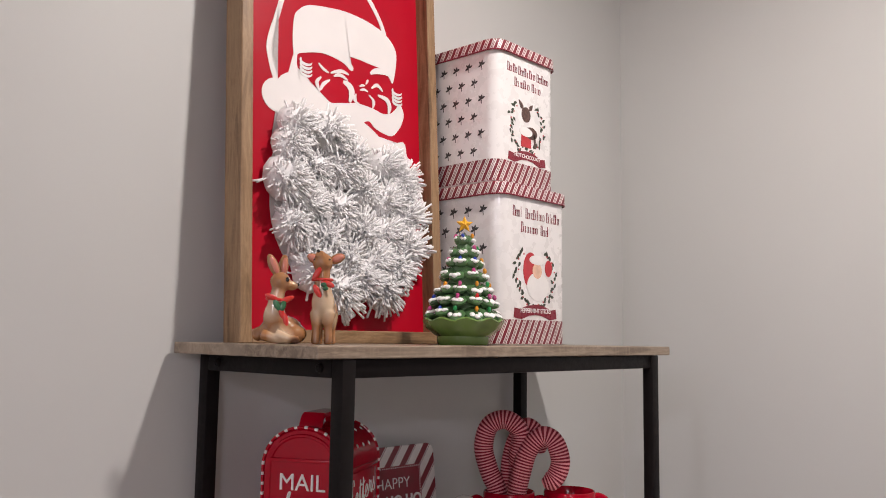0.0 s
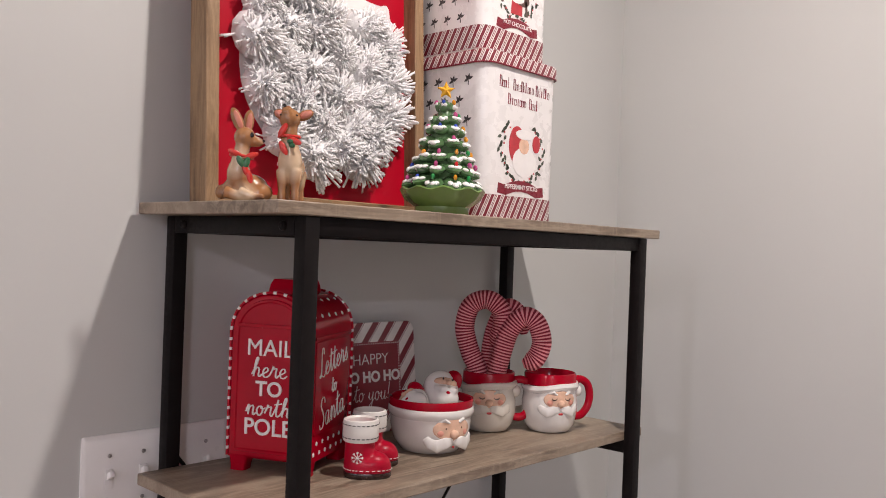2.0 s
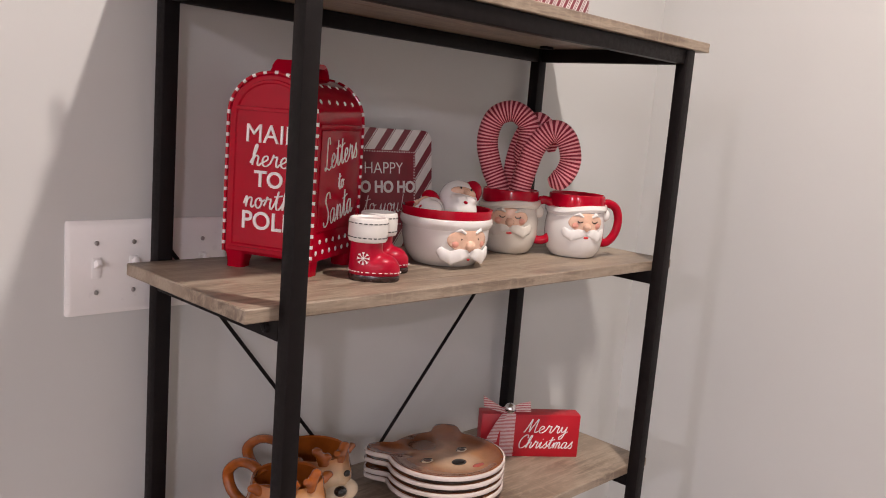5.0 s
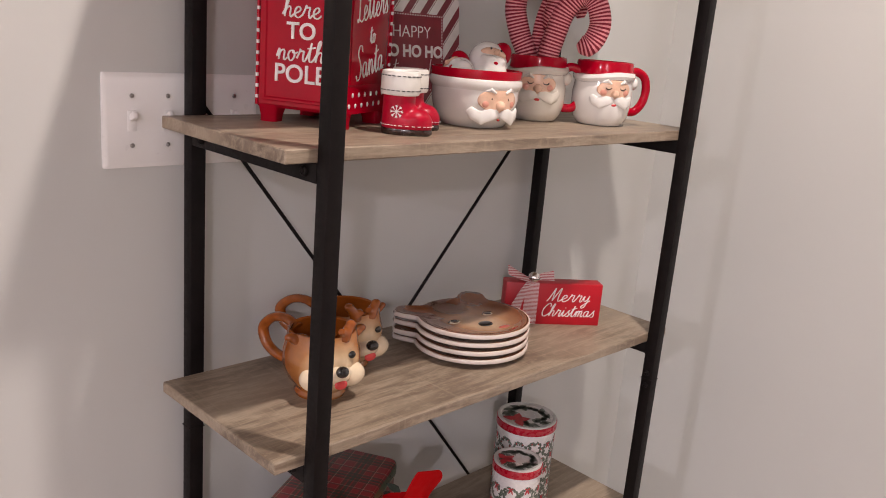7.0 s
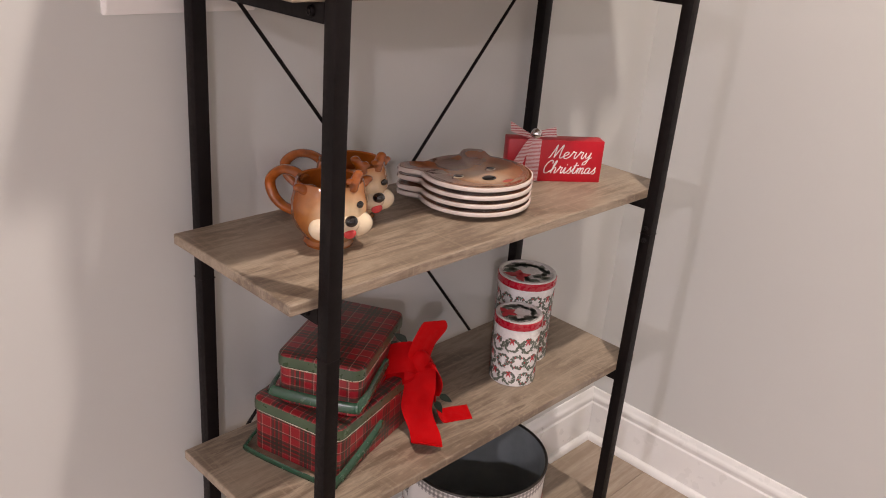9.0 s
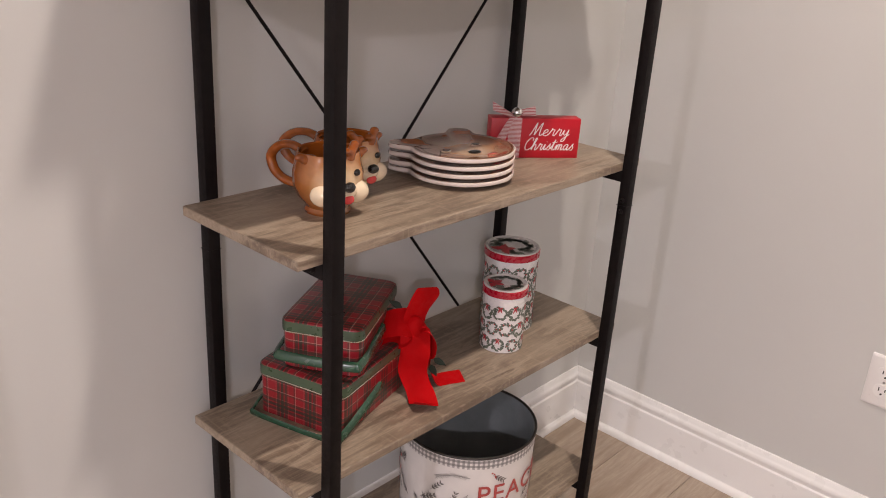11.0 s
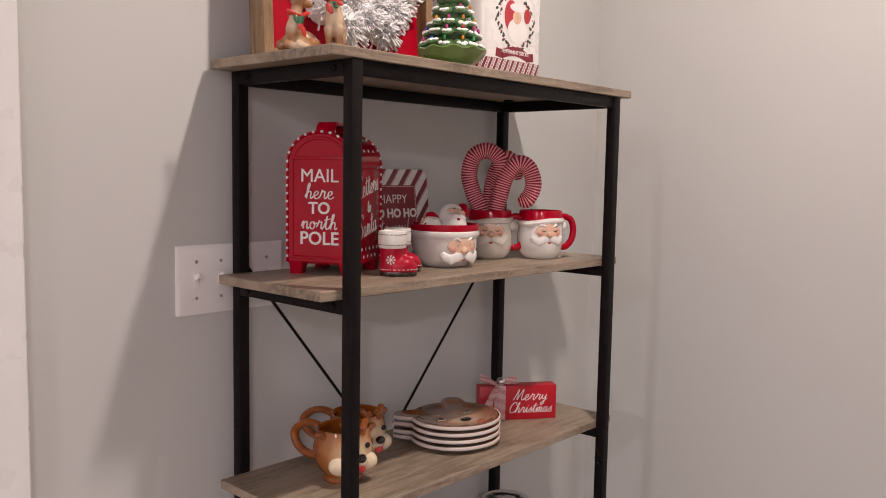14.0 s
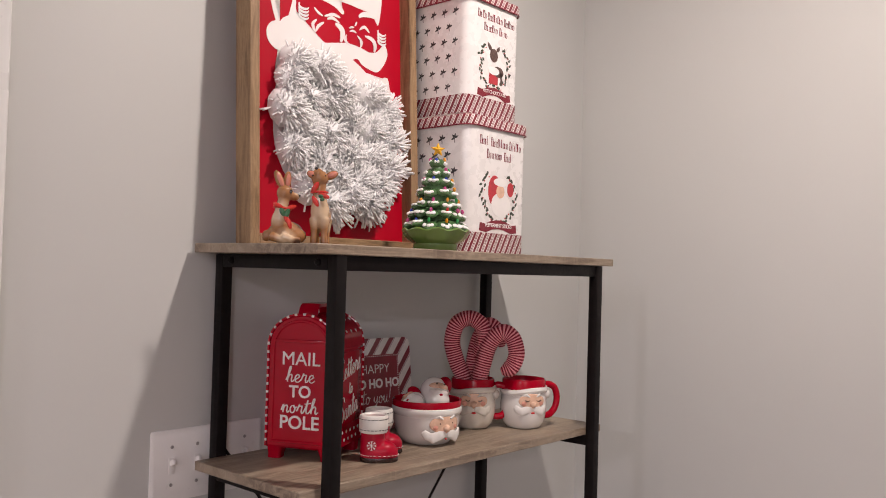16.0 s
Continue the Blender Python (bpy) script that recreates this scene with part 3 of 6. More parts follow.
def let_light_through(m, share):
    """Yarn lets part of the light through."""
    nt = m.node_tree
    out, b = nt.nodes["Material Output"], nt.nodes["Principled BSDF"]
    tr, mix = nt.nodes.new("ShaderNodeBsdfTranslucent"), nt.nodes.new("ShaderNodeMixShader")
    tr.inputs["Color"].default_value = (0.97, 0.955, 0.95, 1)
    mix.inputs[0].default_value = share
    link(nt, b.outputs[0], mix.inputs[1])
    link(nt, tr.outputs[0], mix.inputs[2])
    link(nt, mix.outputs[0], out.inputs["Surface"])


let_light_through(YARN, 0.22)


def wall_art():
    w, h, d, m = 0.392, 0.74, 0.040, 0.019
    art = thing("wall_art", pose(0.238, -0.092, Z0, -3.2, 0, 0), "red framed sign with white yarn beard leaning on the wall", "wall art")
    for sx in (-1, 1):
        x = sx * (w / 2 - m / 2)
        part("frame_side", box_bm(x - m / 2, 0, 0, x + m / 2, d, h, 0.0012, 1), PINE, art, "stained pine frame board")
    for z in (0, h - m):
        part("frame_rail", box_bm(-w / 2 + m + 0.0002, 0, z, w / 2 - m - 0.0002, d, z + m, 0.0012, 1), PINE_X, art, "stained pine frame board")
    yp = 0.027
    part("panel", box_bm(-w / 2 + m, yp, m, w / 2 - m, yp + 0.006, h - m), PANEL_RED, art, "glossy red painted panel")
    u0, v0 = -w / 2 + m, m

    layer = [0]

    def cut(name, bm, label="", material=CUT_WHITE):
        """Lays a cut piece on the panel, each a hair above the last."""
        layer[0] += 1
        return part(name, bm, material, art, label, smooth=False, m=pose(u0, yp - 0.0002 - 0.00003 * layer[0], v0))

    def pen(points, width):
        path = [(q.x, q.y) for q in curve_through(points, 5)]
        n = len(path) - 1
        return stroke(path, [width * (0.35 + 0.65 * math.sin(math.pi * i / n)) for i in range(n + 1)])

    def outline(points):
        return flat_shape([(q.x, q.y) for q in curve_through(points, 3)])

    # hat: two lines of the crown, the turned-up brim, the bobble
    cut("hat_outline", stroke([(q.x, q.y) for q in curve_through([(0.056, 0.367), (0.049, 0.387), (0.044, 0.412), (0.049, 0.436), (0.059, 0.465), (0.072, 0.505), (0.098, 0.56), (0.14, 0.60)])], 0.0085))
    cut("hat_outline", stroke([(q.x, q.y) for q in curve_through([(0.277, 0.495), (0.269, 0.513), (0.256, 0.532), (0.240, 0.550), (0.20, 0.585), (0.14, 0.60)])], 0.0085))
    cut("hat_brim", outline([(0.089, 0.408), (0.087, 0.438), (0.090, 0.472), (0.099, 0.486), (0.118, 0.499), (0.163, 0.508), (0.202, 0.511), (0.251, 0.506), (0.285, 0.493), (0.302, 0.474), (0.302, 0.450),
                             (0.294, 0.416), (0.286, 0.424), (0.273, 0.434), (0.246, 0.436), (0.217, 0.438), (0.197, 0.436), (0.207, 0.420), (0.201, 0.415), (0.185, 0.424), (0.151, 0.429), (0.125, 0.425), (0.100, 0.417)]), "white cut-out hat brim")
    cut("hat_bobble", flat_shape(arc(0.060, 0.342, 0.028, 0.026, 0, 345, 22)))
    # side hair running into the beard, the moustache, the mouth left red
    cut("side_hair", outline([(0.088, 0.412), (0.095, 0.414), (0.095, 0.394), (0.107, 0.384), (0.121, 0.376), (0.134, 0.366), (0.150, 0.356), (0.169, 0.352), (0.20, 0.355), (0.20, 0.30), (0.16, 0.27), (0.056, 0.262), (0.052, 0.286), (0.056, 0.32), (0.060, 0.366), (0.079, 0.382)]))
    cut("moustache", outline([(0.16, 0.352), (0.20, 0.361), (0.216, 0.364), (0.249, 0.362), (0.269, 0.358), (0.287, 0.362), (0.300, 0.373), (0.309, 0.383), (0.318, 0.367), (0.313, 0.350), (0.305, 0.338), (0.290, 0.324), (0.269, 0.325), (0.250, 0.331), (0.240, 0.339), (0.225, 0.334), (0.205, 0.322), (0.17, 0.315)]))
    cut("beard_edge", outline([(0.16, 0.315), (0.20, 0.314), (0.225, 0.312), (0.245, 0.316), (0.27, 0.317), (0.295, 0.313), (0.316, 0.318), (0.322, 0.30), (0.318, 0.27), (0.17, 0.27)]))
    for points, width in (([(0.136, 0.411), (0.145, 0.404), (0.156, 0.400)], 0.005), ([(0.160, 0.401), (0.181, 0.409), (0.197, 0.407)], 0.006), ([(0.166, 0.397), (0.179, 0.402), (0.195, 0.397)], 0.006),
                          ([(0.141, 0.390), (0.132, 0.379), (0.138, 0.366)], 0.006), ([(0.158, 0.389), (0.145, 0.379), (0.139, 0.368)], 0.006), ([(0.185, 0.393), (0.197, 0.389), (0.203, 0.379), (0.198, 0.362)], 0.012)):
        cut("face_stroke", pen(points, width))
    for points, width in (([(0.219, 0.393), (0.225, 0.396), (0.231, 0.397)], 0.004), ([(0.220, 0.387), (0.229, 0.390), (0.237, 0.388)], 0.004), ([(0.233, 0.400), (0.236, 0.405), (0.238, 0.409)], 0.004), ([(0.245, 0.396), (0.258, 0.404), (0.270, 0.396)], 0.006),
                          ([(0.212, 0.379), (0.208, 0.368), (0.220, 0.362)], 0.005), ([(0.239, 0.383), (0.250, 0.374), (0.246, 0.361)], 0.005), ([(0.259, 0.387), (0.278, 0.384), (0.285, 0.373), (0.282, 0.361)], 0.009), ([(0.243, 0.420), (0.254, 0.427), (0.271, 0.430), (0.288, 0.428)], 0.010)):
        cut("face_stroke", pen(points, width))
    for cx, cz in ((0.112, 0.404), (0.303, 0.400)):
        for k in range(4):
            cut("curl", pen(arc(cx, cz - 0.006 * k + 0.004, 0.011, 0.006, 150, 350, 6), 0.0045))

    beard = [(x + 0.004 * math.sin(31 * z + x * 60), z) for x, z in arc(0.182, 0.165, 0.140, 0.150, 70, 430, 40)]
    part("beard_backing", flat_shape([(x, z + 0.03) for x, z in beard]), CUT_WHITE, art, "white cut-out beard under the yarn", smooth=False, m=pose(u0, yp - 0.0002, v0))
    meshes = [pompom_mesh(s) for s in (3, 8, 21)]
    for me in meshes:
        me.materials.append(YARN)
    rng = random.Random(5)
    rows = ((0.262, (0.085, 0.15)), (0.232, (0.075, 0.19, 0.262)), (0.205, (0.115, 0.17, 0.305)), (0.175, (0.06, 0.22, 0.265)), (0.150, (0.105, 0.16, 0.31)),
            (0.118, (0.075, 0.205, 0.265)), (0.098, (0.135, 0.315)), (0.070, (0.175, 0.235, 0.285)), (0.048, (0.12, 0.215)), (0.026, (0.165, 0.255)), (0.19, (0.315,)))
    for vz, us in rows:
        for ux in us:
            ob = new("pompom", rng.choice(meshes))
            ob.parent = art
            s = rng.uniform(0.88, 1.12)
            ob.matrix_basis = pose(u0 + 0.176 + (ux - 0.18) * 0.95 + rng.uniform(-0.006, 0.006), yp - 0.006, v0 + 0.038 + vz + rng.uniform(-0.005, 0.005), 0, rng.uniform(0, 360), 0) @ Matrix.Diagonal((s, s, s, 1))
            tagged(ob, "white yarn pompom")
    return art


wall_art()


def round_box(w, d, h, r, inset=0.0, z=0.0, n=6):
    pts = rounded_rect(w, d, r, n)
    return loft_bm([[(x, y, z) for x, y in pts], [(x, y, z + h) for x, y in pts]])


TIN_WHITE = mottled("printed_tin_white", (0.76, 0.73, 0.715), 0.03, 18, 0.28, 0.25)
TIN_LID_TOP = mottled("tin_lid_top", (0.30, 0.03, 0.04), 0.1, 30, 0.3, 0.2)


def holly_sprig(x, z, s, depth=0.0003):
    bm = leaf_shape(x, z, s, s * 0.42, 20, depth)
    for a in (75, 130, 200):
        join(bm, leaf_shape(x, z, s * 0.9, s * 0.40, a, depth))
    join(bm, stroke([(x, z), (x + s * 0.1, z - s * 0.9)], s * 0.14, depth))
    return bm


def word_bar(x0, x1, z, h, rng):
    """A row of plain bars the size of a printed word, thick and thin, with serifs."""
    bm, x, first = bmesh.new(), x0, True
    while x < x1 - 0.002:
        w = 0.0019 if first or rng.random() < 0.5 else 0.0011
        hh = h * (1.0 if first else rng.choice((0.58, 0.62, 0.62, 0.62, 0.95)))
        join(bm, flat_shape([(x, z), (x + w, z), (x + w, z + hh), (x, z + hh)], 0.0003))
        if rng.random() < 0.55 or first:
            join(bm, stroke(arc(x + w + 0.0016, z + hh * 0.5, 0.0022, hh * 0.48, -110, 110, 8), 0.0008, 0.00035))
        x += w + rng.uniform(0.0030, 0.0042)
        first = False
    return bm


def canister(x, y, z, w, h, label, words, seed, rz=0):
    """A square printed tin with a candy-striped lid and foot band."""
    t = thing("storage_tin", pose(x, y, z, 0, 0, rz), label, "storage tin", "stacked storage tins")
    r, rng = w * 0.13, random.Random(seed)
    body = loft_bm([[(px, py, zz) for px, py in rounded_rect(w - k, w - k, r)] for zz, k in ((0.0, 0.004), (0.002, 0.0), (h - 0.002, 0.0), (h, 0.004))])
    part("body", body, TIN_WHITE, t, "white printed tin body")
    band = h * 0.15
    part("foot_band", round_box(w + 0.0007, w + 0.0007, band, r, z=0.002), TIN_STRIPE, t, "dark red candy-striped band")
    lidh = h * 0.072
    ring = [[(px, py, zz) for px, py in rounded_rect(w + k, w + k, r + 0.002)] for zz, k in ((h - lidh, 0.006), (h - lidh + 0.001, 0.0075), (h - 0.0015, 0.0075), (h + 0.001, 0.005))]
    lid = part("lid", loft_bm(ring), TIN_STRIPE, t, "dark red candy-striped lid")
    part("lid_roll", tube_bm([(px, py, h - lidh) for px, py in rounded_rect(w + 0.007, w + 0.007, r + 0.002)], 0.0013, 8, True), PRINT_RED, lid)
    part("lid_top", loft_bm([[(px, py, h + 0.001) for px, py in rounded_rect(w - 0.002, w - 0.002, r)], [(px, py, h + 0.0022) for px, py in rounded_rect(w - 0.008, w - 0.008, r)]]), TIN_LID_TOP, lid)
    yf = -w / 2 - 0.0001
    k = w / 0.188
    # title as plain bars, wreath and banner on the front
    title = bmesh.new()
    for x0, x1, zz in ((-0.062, -0.036, 0.800), (-0.028, 0.024, 0.795), (0.030, 0.066, 0.790), (-0.040, 0.006, 0.705), (0.014, 0.040, 0.700)):
        join(title, word_bar(x0 * k, x1 * k, h * zz, 0.018 * k, rng))
    part("title_print", title, PRINT_RED, t, "row of dark red printed bars", smooth=False, m=pose(0, yf, 0))
    cz = h * 0.44
    wreath = bmesh.new()
    for i in range(46):
        a = -230 + 280 * i / 45
        rr = 0.052 * k * rng.uniform(0.86, 1.1)
        join(wreath, leaf_shape(rr * math.cos(radians(a)), cz + 1.05 * rr * math.sin(radians(a)), 0.0105 * k, 0.0055 * k, a + rng.uniform(20, 160)))
    part("wreath_print", wreath, PRINT_GREEN, t, "printed holly wreath", smooth=False, m=pose(0, yf, 0))
    berries = bmesh.new()
    for i in range(16):
        a = -225 + 270 * i / 15
        rr = 0.050 * k * rng.uniform(0.9, 1.08)
        join(berries, flat_shape(arc(rr * math.cos(radians(a)), cz + 1.05 * rr * math.sin(radians(a)), 0.0016 * k, 0.0016 * k, 0, 320, 7), 0.0005))
    part("berry_print", berries, HOLLY_RED, t, "", smooth=False, m=pose(0, yf, 0))
    if words.startswith("HOT"):
        pic = flat_shape([(-0.020 * k, cz - 0.042 * k), (0.012 * k, cz - 0.042 * k), (0.012 * k, cz - 0.014 * k), (-0.018 * k, cz - 0.014 * k)], 0.0004)
        part("stocking_print", pic, HOLLY_RED, t, "", smooth=False, m=pose(0, yf, 0))
        pic = flat_shape(arc(0.012 * k, cz - 0.012 * k, 0.020 * k, 0.012 * k, 0, 345, 20), 0.0005)
        join(pic, flat_shape(arc(-0.004 * k, cz + 0.022 * k, 0.014 * k, 0.015 * k, 0, 345, 20), 0.0005))
        join(pic, leaf_shape(-0.012 * k, cz + 0.030 * k, 0.024 * k, 0.010 * k, 130, 0.0005))
        join(pic, leaf_shape(0.006 * k, cz + 0.032 * k, 0.018 * k, 0.009 * k, 50, 0.0005))
        join(pic, stroke([(0.022 * k, cz - 0.012 * k), (0.026 * k, cz - 0.040 * k)], 0.006 * k, 0.0005))
        part("figure_print", pic, PRINT_BROWN, t, "plain grey-brown printed figure", smooth=False, m=pose(0, yf, 0))
        part("cuff_print", flat_shape(arc(-0.004 * k, cz - 0.012 * k, 0.020 * k, 0.009 * k, 0, 345, 20), 0.0007), PRINT_WHITE, t, "", smooth=False, m=pose(0, yf, 0))
    else:
        part("cap_print", flat_shape(arc(-0.014 * k, cz + 0.008 * k, 0.020 * k, 0.030 * k, 60, 300, 18), 0.0004), HOLLY_RED, t, "", smooth=False, m=pose(0, yf, 0))
        part("beard_print", flat_shape(arc(0.006 * k, cz - 0.018 * k, 0.030 * k, 0.024 * k, 0, 345, 22), 0.0005), PRINT_WHITE, t, "", smooth=False, m=pose(0, yf, 0))
        part("face_print", flat_shape(arc(0.004 * k, cz + 0.008 * k, 0.013 * k, 0.013 * k, 0, 345, 18), 0.0006), PEACH, t, "plain rosy printed oval", smooth=False, m=pose(0, yf, 0))
        part("fur_print", flat_shape(arc(0.004 * k, cz + 0.026 * k, 0.022 * k, 0.008 * k, 0, 345, 18), 0.0007), PRINT_WHITE, t, "", smooth=False, m=pose(0, yf, 0))
        part("mitten_print", flat_shape(arc(0.036 * k, cz + 0.014 * k, 0.010 * k, 0.014 * k, 0, 345, 18), 0.0006), HOLLY_RED, t, "", smooth=False, m=pose(0, yf, 0))
    bz = h * 0.205
    banner = part("banner_print", stroke([(-0.040 * k, bz - 0.003), (-0.02 * k, bz + 0.003), (0, bz + 0.005), (0.02 * k, bz + 0.003), (0.040 * k, bz - 0.003)], 0.017 * k, 0.0008), PRINT_RED, t, "dark red printed banner", smooth=False, m=pose(0, yf, 0))
    for sx in (-1, 1):
        tail = stroke([(sx * 0.036 * k, bz - 0.004), (sx * 0.058 * k, bz - 0.001)], 0.016 * k, 0.0005)
        part("banner_tail", tail, PRINT_RED, t, "", smooth=False, m=pose(0, yf, 0))
    part("lettering", text_bm(words, 0.0105 * k, 0.0003, 0, 0.0001, 0.88), PRINT_WHITE, banner, m=pose(0, -0.001, bz + 0.0025))
    # holly sprigs on the sides
    for turn in (-90, 90, 180):
        spr = bmesh.new()
        for row in range(6):
            for col in range(4):
                sx = (-0.36 + 0.24 * col) * (w - 2.2 * r) + (0.009 if row % 2 else -0.009) * k
                join(spr, holly_sprig(sx, h * (0.225 + 0.122 * row), 0.0105 * k))
        part("holly_print", spr, PRINT_GREY, t, "rows of small printed holly sprigs", smooth=False, m=pose(0, 0, 0, 0, 0, turn) @ pose(0, yf, 0))
    return t


canister(0.540, -0.107, Z0, 0.188, 0.262, "large white square tin with candy-striped lid", "PEPPERMINT STICKS", 2)
canister(0.530, -0.107, Z0 + 0.2645, 0.166, 0.238, "smaller white square tin stacked on the larger", "HOT CHOCOLATE", 4)

TREE_GREEN = mottled("green_ceramic_glaze", (0.075, 0.155, 0.060), 0.35, 90, 0.12, 0.6)
TREE_BASE = mottled("light_green_glaze", (0.115, 0.205, 0.045), 0.15, 40, 0.12, 0.6)
SNOW = mottled("snow_glaze", (0.80, 0.79, 0.77), 0.03, 90, 0.3, 0.2)
AMBER = mottled("amber_plastic", (0.80, 0.42, 0.03), 0.1, 60, 0.12, 0.3)


def ceramic_tree():
    t = thing("ceramic_tree", pose(0.345, -0.214, Z0) @ Matrix.Diagonal((1.09, 1.09, 1.06, 1)), "small glossy green ceramic christmas tree with snowy tips", "figurine")
    base = lathe_bm([(0, 0), (0.034, 0), (0.036, 0.003), (0.036, 0.012), (0.039, 0.014), (0.050, 0.024), (0.0555, 0.034), (0.054, 0.036), (0.040, 0.032), (0, 0.032)], 48)
    for v in base.verts:
        r = math.hypot(v.co.x, v.co.y)
        if r > 0.045:
            v.co.z += 0.0022 * math.sin(10 * math.atan2(v.co.y, v.co.x))
    part("base", base, TREE_BASE, t, "light green scalloped base")
    rng = random.Random(3)
    green, snow = lathe_bm([(0, 0.028), (0.036, 0.030), (0.026, 0.075), (0.016, 0.118), (0.007, 0.150), (0.0, 0.158)], 24), bmesh.new()
    bulbs = []
    for tier, n in enumerate((12, 11, 10, 8, 7, 6, 5)):
        z = 0.041 + tier * 0.0172 + rng.uniform(-0.001, 0.001)
        r = 0.0530 * (1 - tier / 8.0)
        for i in range(n):
            a = 2 * math.pi * (i + 0.5 * (tier % 2) + rng.uniform(-0.12, 0.12)) / n
            c, q = math.cos(a), math.sin(a)
            m = Matrix.Translation((c * r * 0.66, q * r * 0.66, z + 0.003 + rng.uniform(-0.003, 0.003))) @ pose(0, 0, 0, 0, 0, math.degrees(a)) @ pose(0, 0, 0, 0, 22 + rng.uniform(-8, 8), 0)
            w = max(0.0055, 2.75 * r / n)
            join(green, ball_bm(0, 0, 0, r * 0.40, w, 0.0072, 12, 8), m)
            for k in range(3):
                off = (k - 1) * w * 0.42
                join(snow, ball_bm(r * (0.27 - 0.06 * abs(k - 1)) + rng.uniform(-0.0015, 0.0015), off + rng.uniform(-0.0015, 0.0015), 0.0036, r * 0.07 + 0.0016 * rng.uniform(0.7, 1.2), w * rng.uniform(0.30, 0.46), 0.0028 * rng.uniform(0.8, 1.2), 10, 6), m)
            if rng.random() < 0.8:
                bulbs.append((c * r * 0.90, q * r * 0.90, z + 0.0085 + rng.uniform(-0.001, 0.001), a + rng.choice((-1, 1)) * math.pi / n))
    part("tree_body", green, TREE_GREEN, t, "dark green glazed branches")
    part("snow", snow, SNOW, t, "white glazed snow on the branch tips")
    hues = [mottled("bulb_" + n, c, 0.1, 60, 0.08, 0.3) for n, c in (("red", (0.5, 0.02, 0.02)), ("blue", (0.03, 0.06, 0.35)), ("amber", (0.6, 0.25, 0.02)), ("green", (0.02, 0.25, 0.06)), ("pink", (0.45, 0.06, 0.2)))]
    for k, (x, y, z, a) in enumerate(bulbs):
        part("bulb", ball_bm(0, 0, 0, 0.0030, 0.0026, 0.0040, 8, 6), hues[rng.randrange(5)], t, m=pose(x, y, z, 0, -15, math.degrees(a)))
    pts = [(0.0125 * (1 if i % 2 == 0 else 0.45) * math.sin(math.pi * i / 5), 0.0125 * (1 if i % 2 == 0 else 0.45) * math.cos(math.pi * i / 5)) for i in range(10)]
    star = bmesh.new()
    ring = [star.verts.new((x, 0, z)) for x, z in pts]
    f, b = star.verts.new((0, -0.0045, 0)), star.verts.new((0, 0.0045, 0))
    for i in range(10):
        star.faces.new((ring[i], ring[(i + 1) % 10], f))
        star.faces.new((ring[(i + 1) % 10], ring[i], b))
    part("star", star, AMBER, t, "translucent amber star", smooth=False, m=pose(0, 0, 0.169, 0, 0, -40))
    return t


ceramic_tree()


def zoned(name, colours, rough=0.14):
    """Airbrushed glaze: each (colour, centre, radius) fades into the first colour round its centre, in the thing's own space."""
    m, nt, b = principled(name, rough, 0, colours[0][0], 0.6)
    tc = nt.nodes.new("ShaderNodeTexCoord")
    col = colours[0][0]
    for c, centre, rad in colours[1:]:
        d = nt.nodes.new("ShaderNodeVectorMath")
        d.operation = "DISTANCE"
        link(nt, tc.outputs["Object"], d.inputs[0])
        d.inputs[1].default_value = centre
        mr = nt.nodes.new("ShaderNodeMapRange")
        mr.inputs[1].default_value, mr.inputs[2].default_value = rad * 0.55, rad * 1.15
        mr.inputs[3].default_value, mr.inputs[4].default_value = 1.0, 0.0
        link(nt, d.outputs["Value"], mr.inputs[0])
        col = blend(nt, mr.outputs[0], col, c)
    var = ramp(nt, noise_tex(nt, tc.outputs["Object"], 70, 4), [(0.3, (0.86,) * 3), (0.7, (1.05,) * 3)])
    link(nt, blend(nt, 1.0, col, var, "MULTIPLY"), b.inputs["Base Color"])
    return m


TAN, PALE, BROWN = (0.34, 0.155, 0.060), (0.64, 0.47, 0.31), (0.08, 0.028, 0.012)
EAR_PINK = mottled("ear_pink_glaze", (0.55, 0.20, 0.14), 0.1, 60, 0.2, 0.4)
RIBBON_RED = mottled("red_painted_ribbon", (0.55, 0.03, 0.02), 0.08, 60, 0.3, 0.2)
LEAF_GREEN = mottled("green_painted_leaf", (0.03, 0.12, 0.05), 0.2, 90, 0.3, 0.2)
FAWN_SIT = zoned("fawn_sitting_glaze", [(TAN,), (PALE, (-0.012, -0.016, 0.048), 0.020), (PALE, (0.0, -0.022, 0.010), 0.016), (PALE, (0.020, -0.008, 0.078), 0.010), (BROWN, (0.016, -0.030, 0.001), 0.009)])
FAWN_UP = zoned("fawn_standing_glaze", [(TAN,), (PALE, (0.0, -0.020, 0.045), 0.022), (PALE, (0.012, 0.0, 0.028), 0.014), (BROWN, (0, -0.004, -0.004), 0.018), (BROWN, (-0.002, 0.0, 0.030), 0.010)])


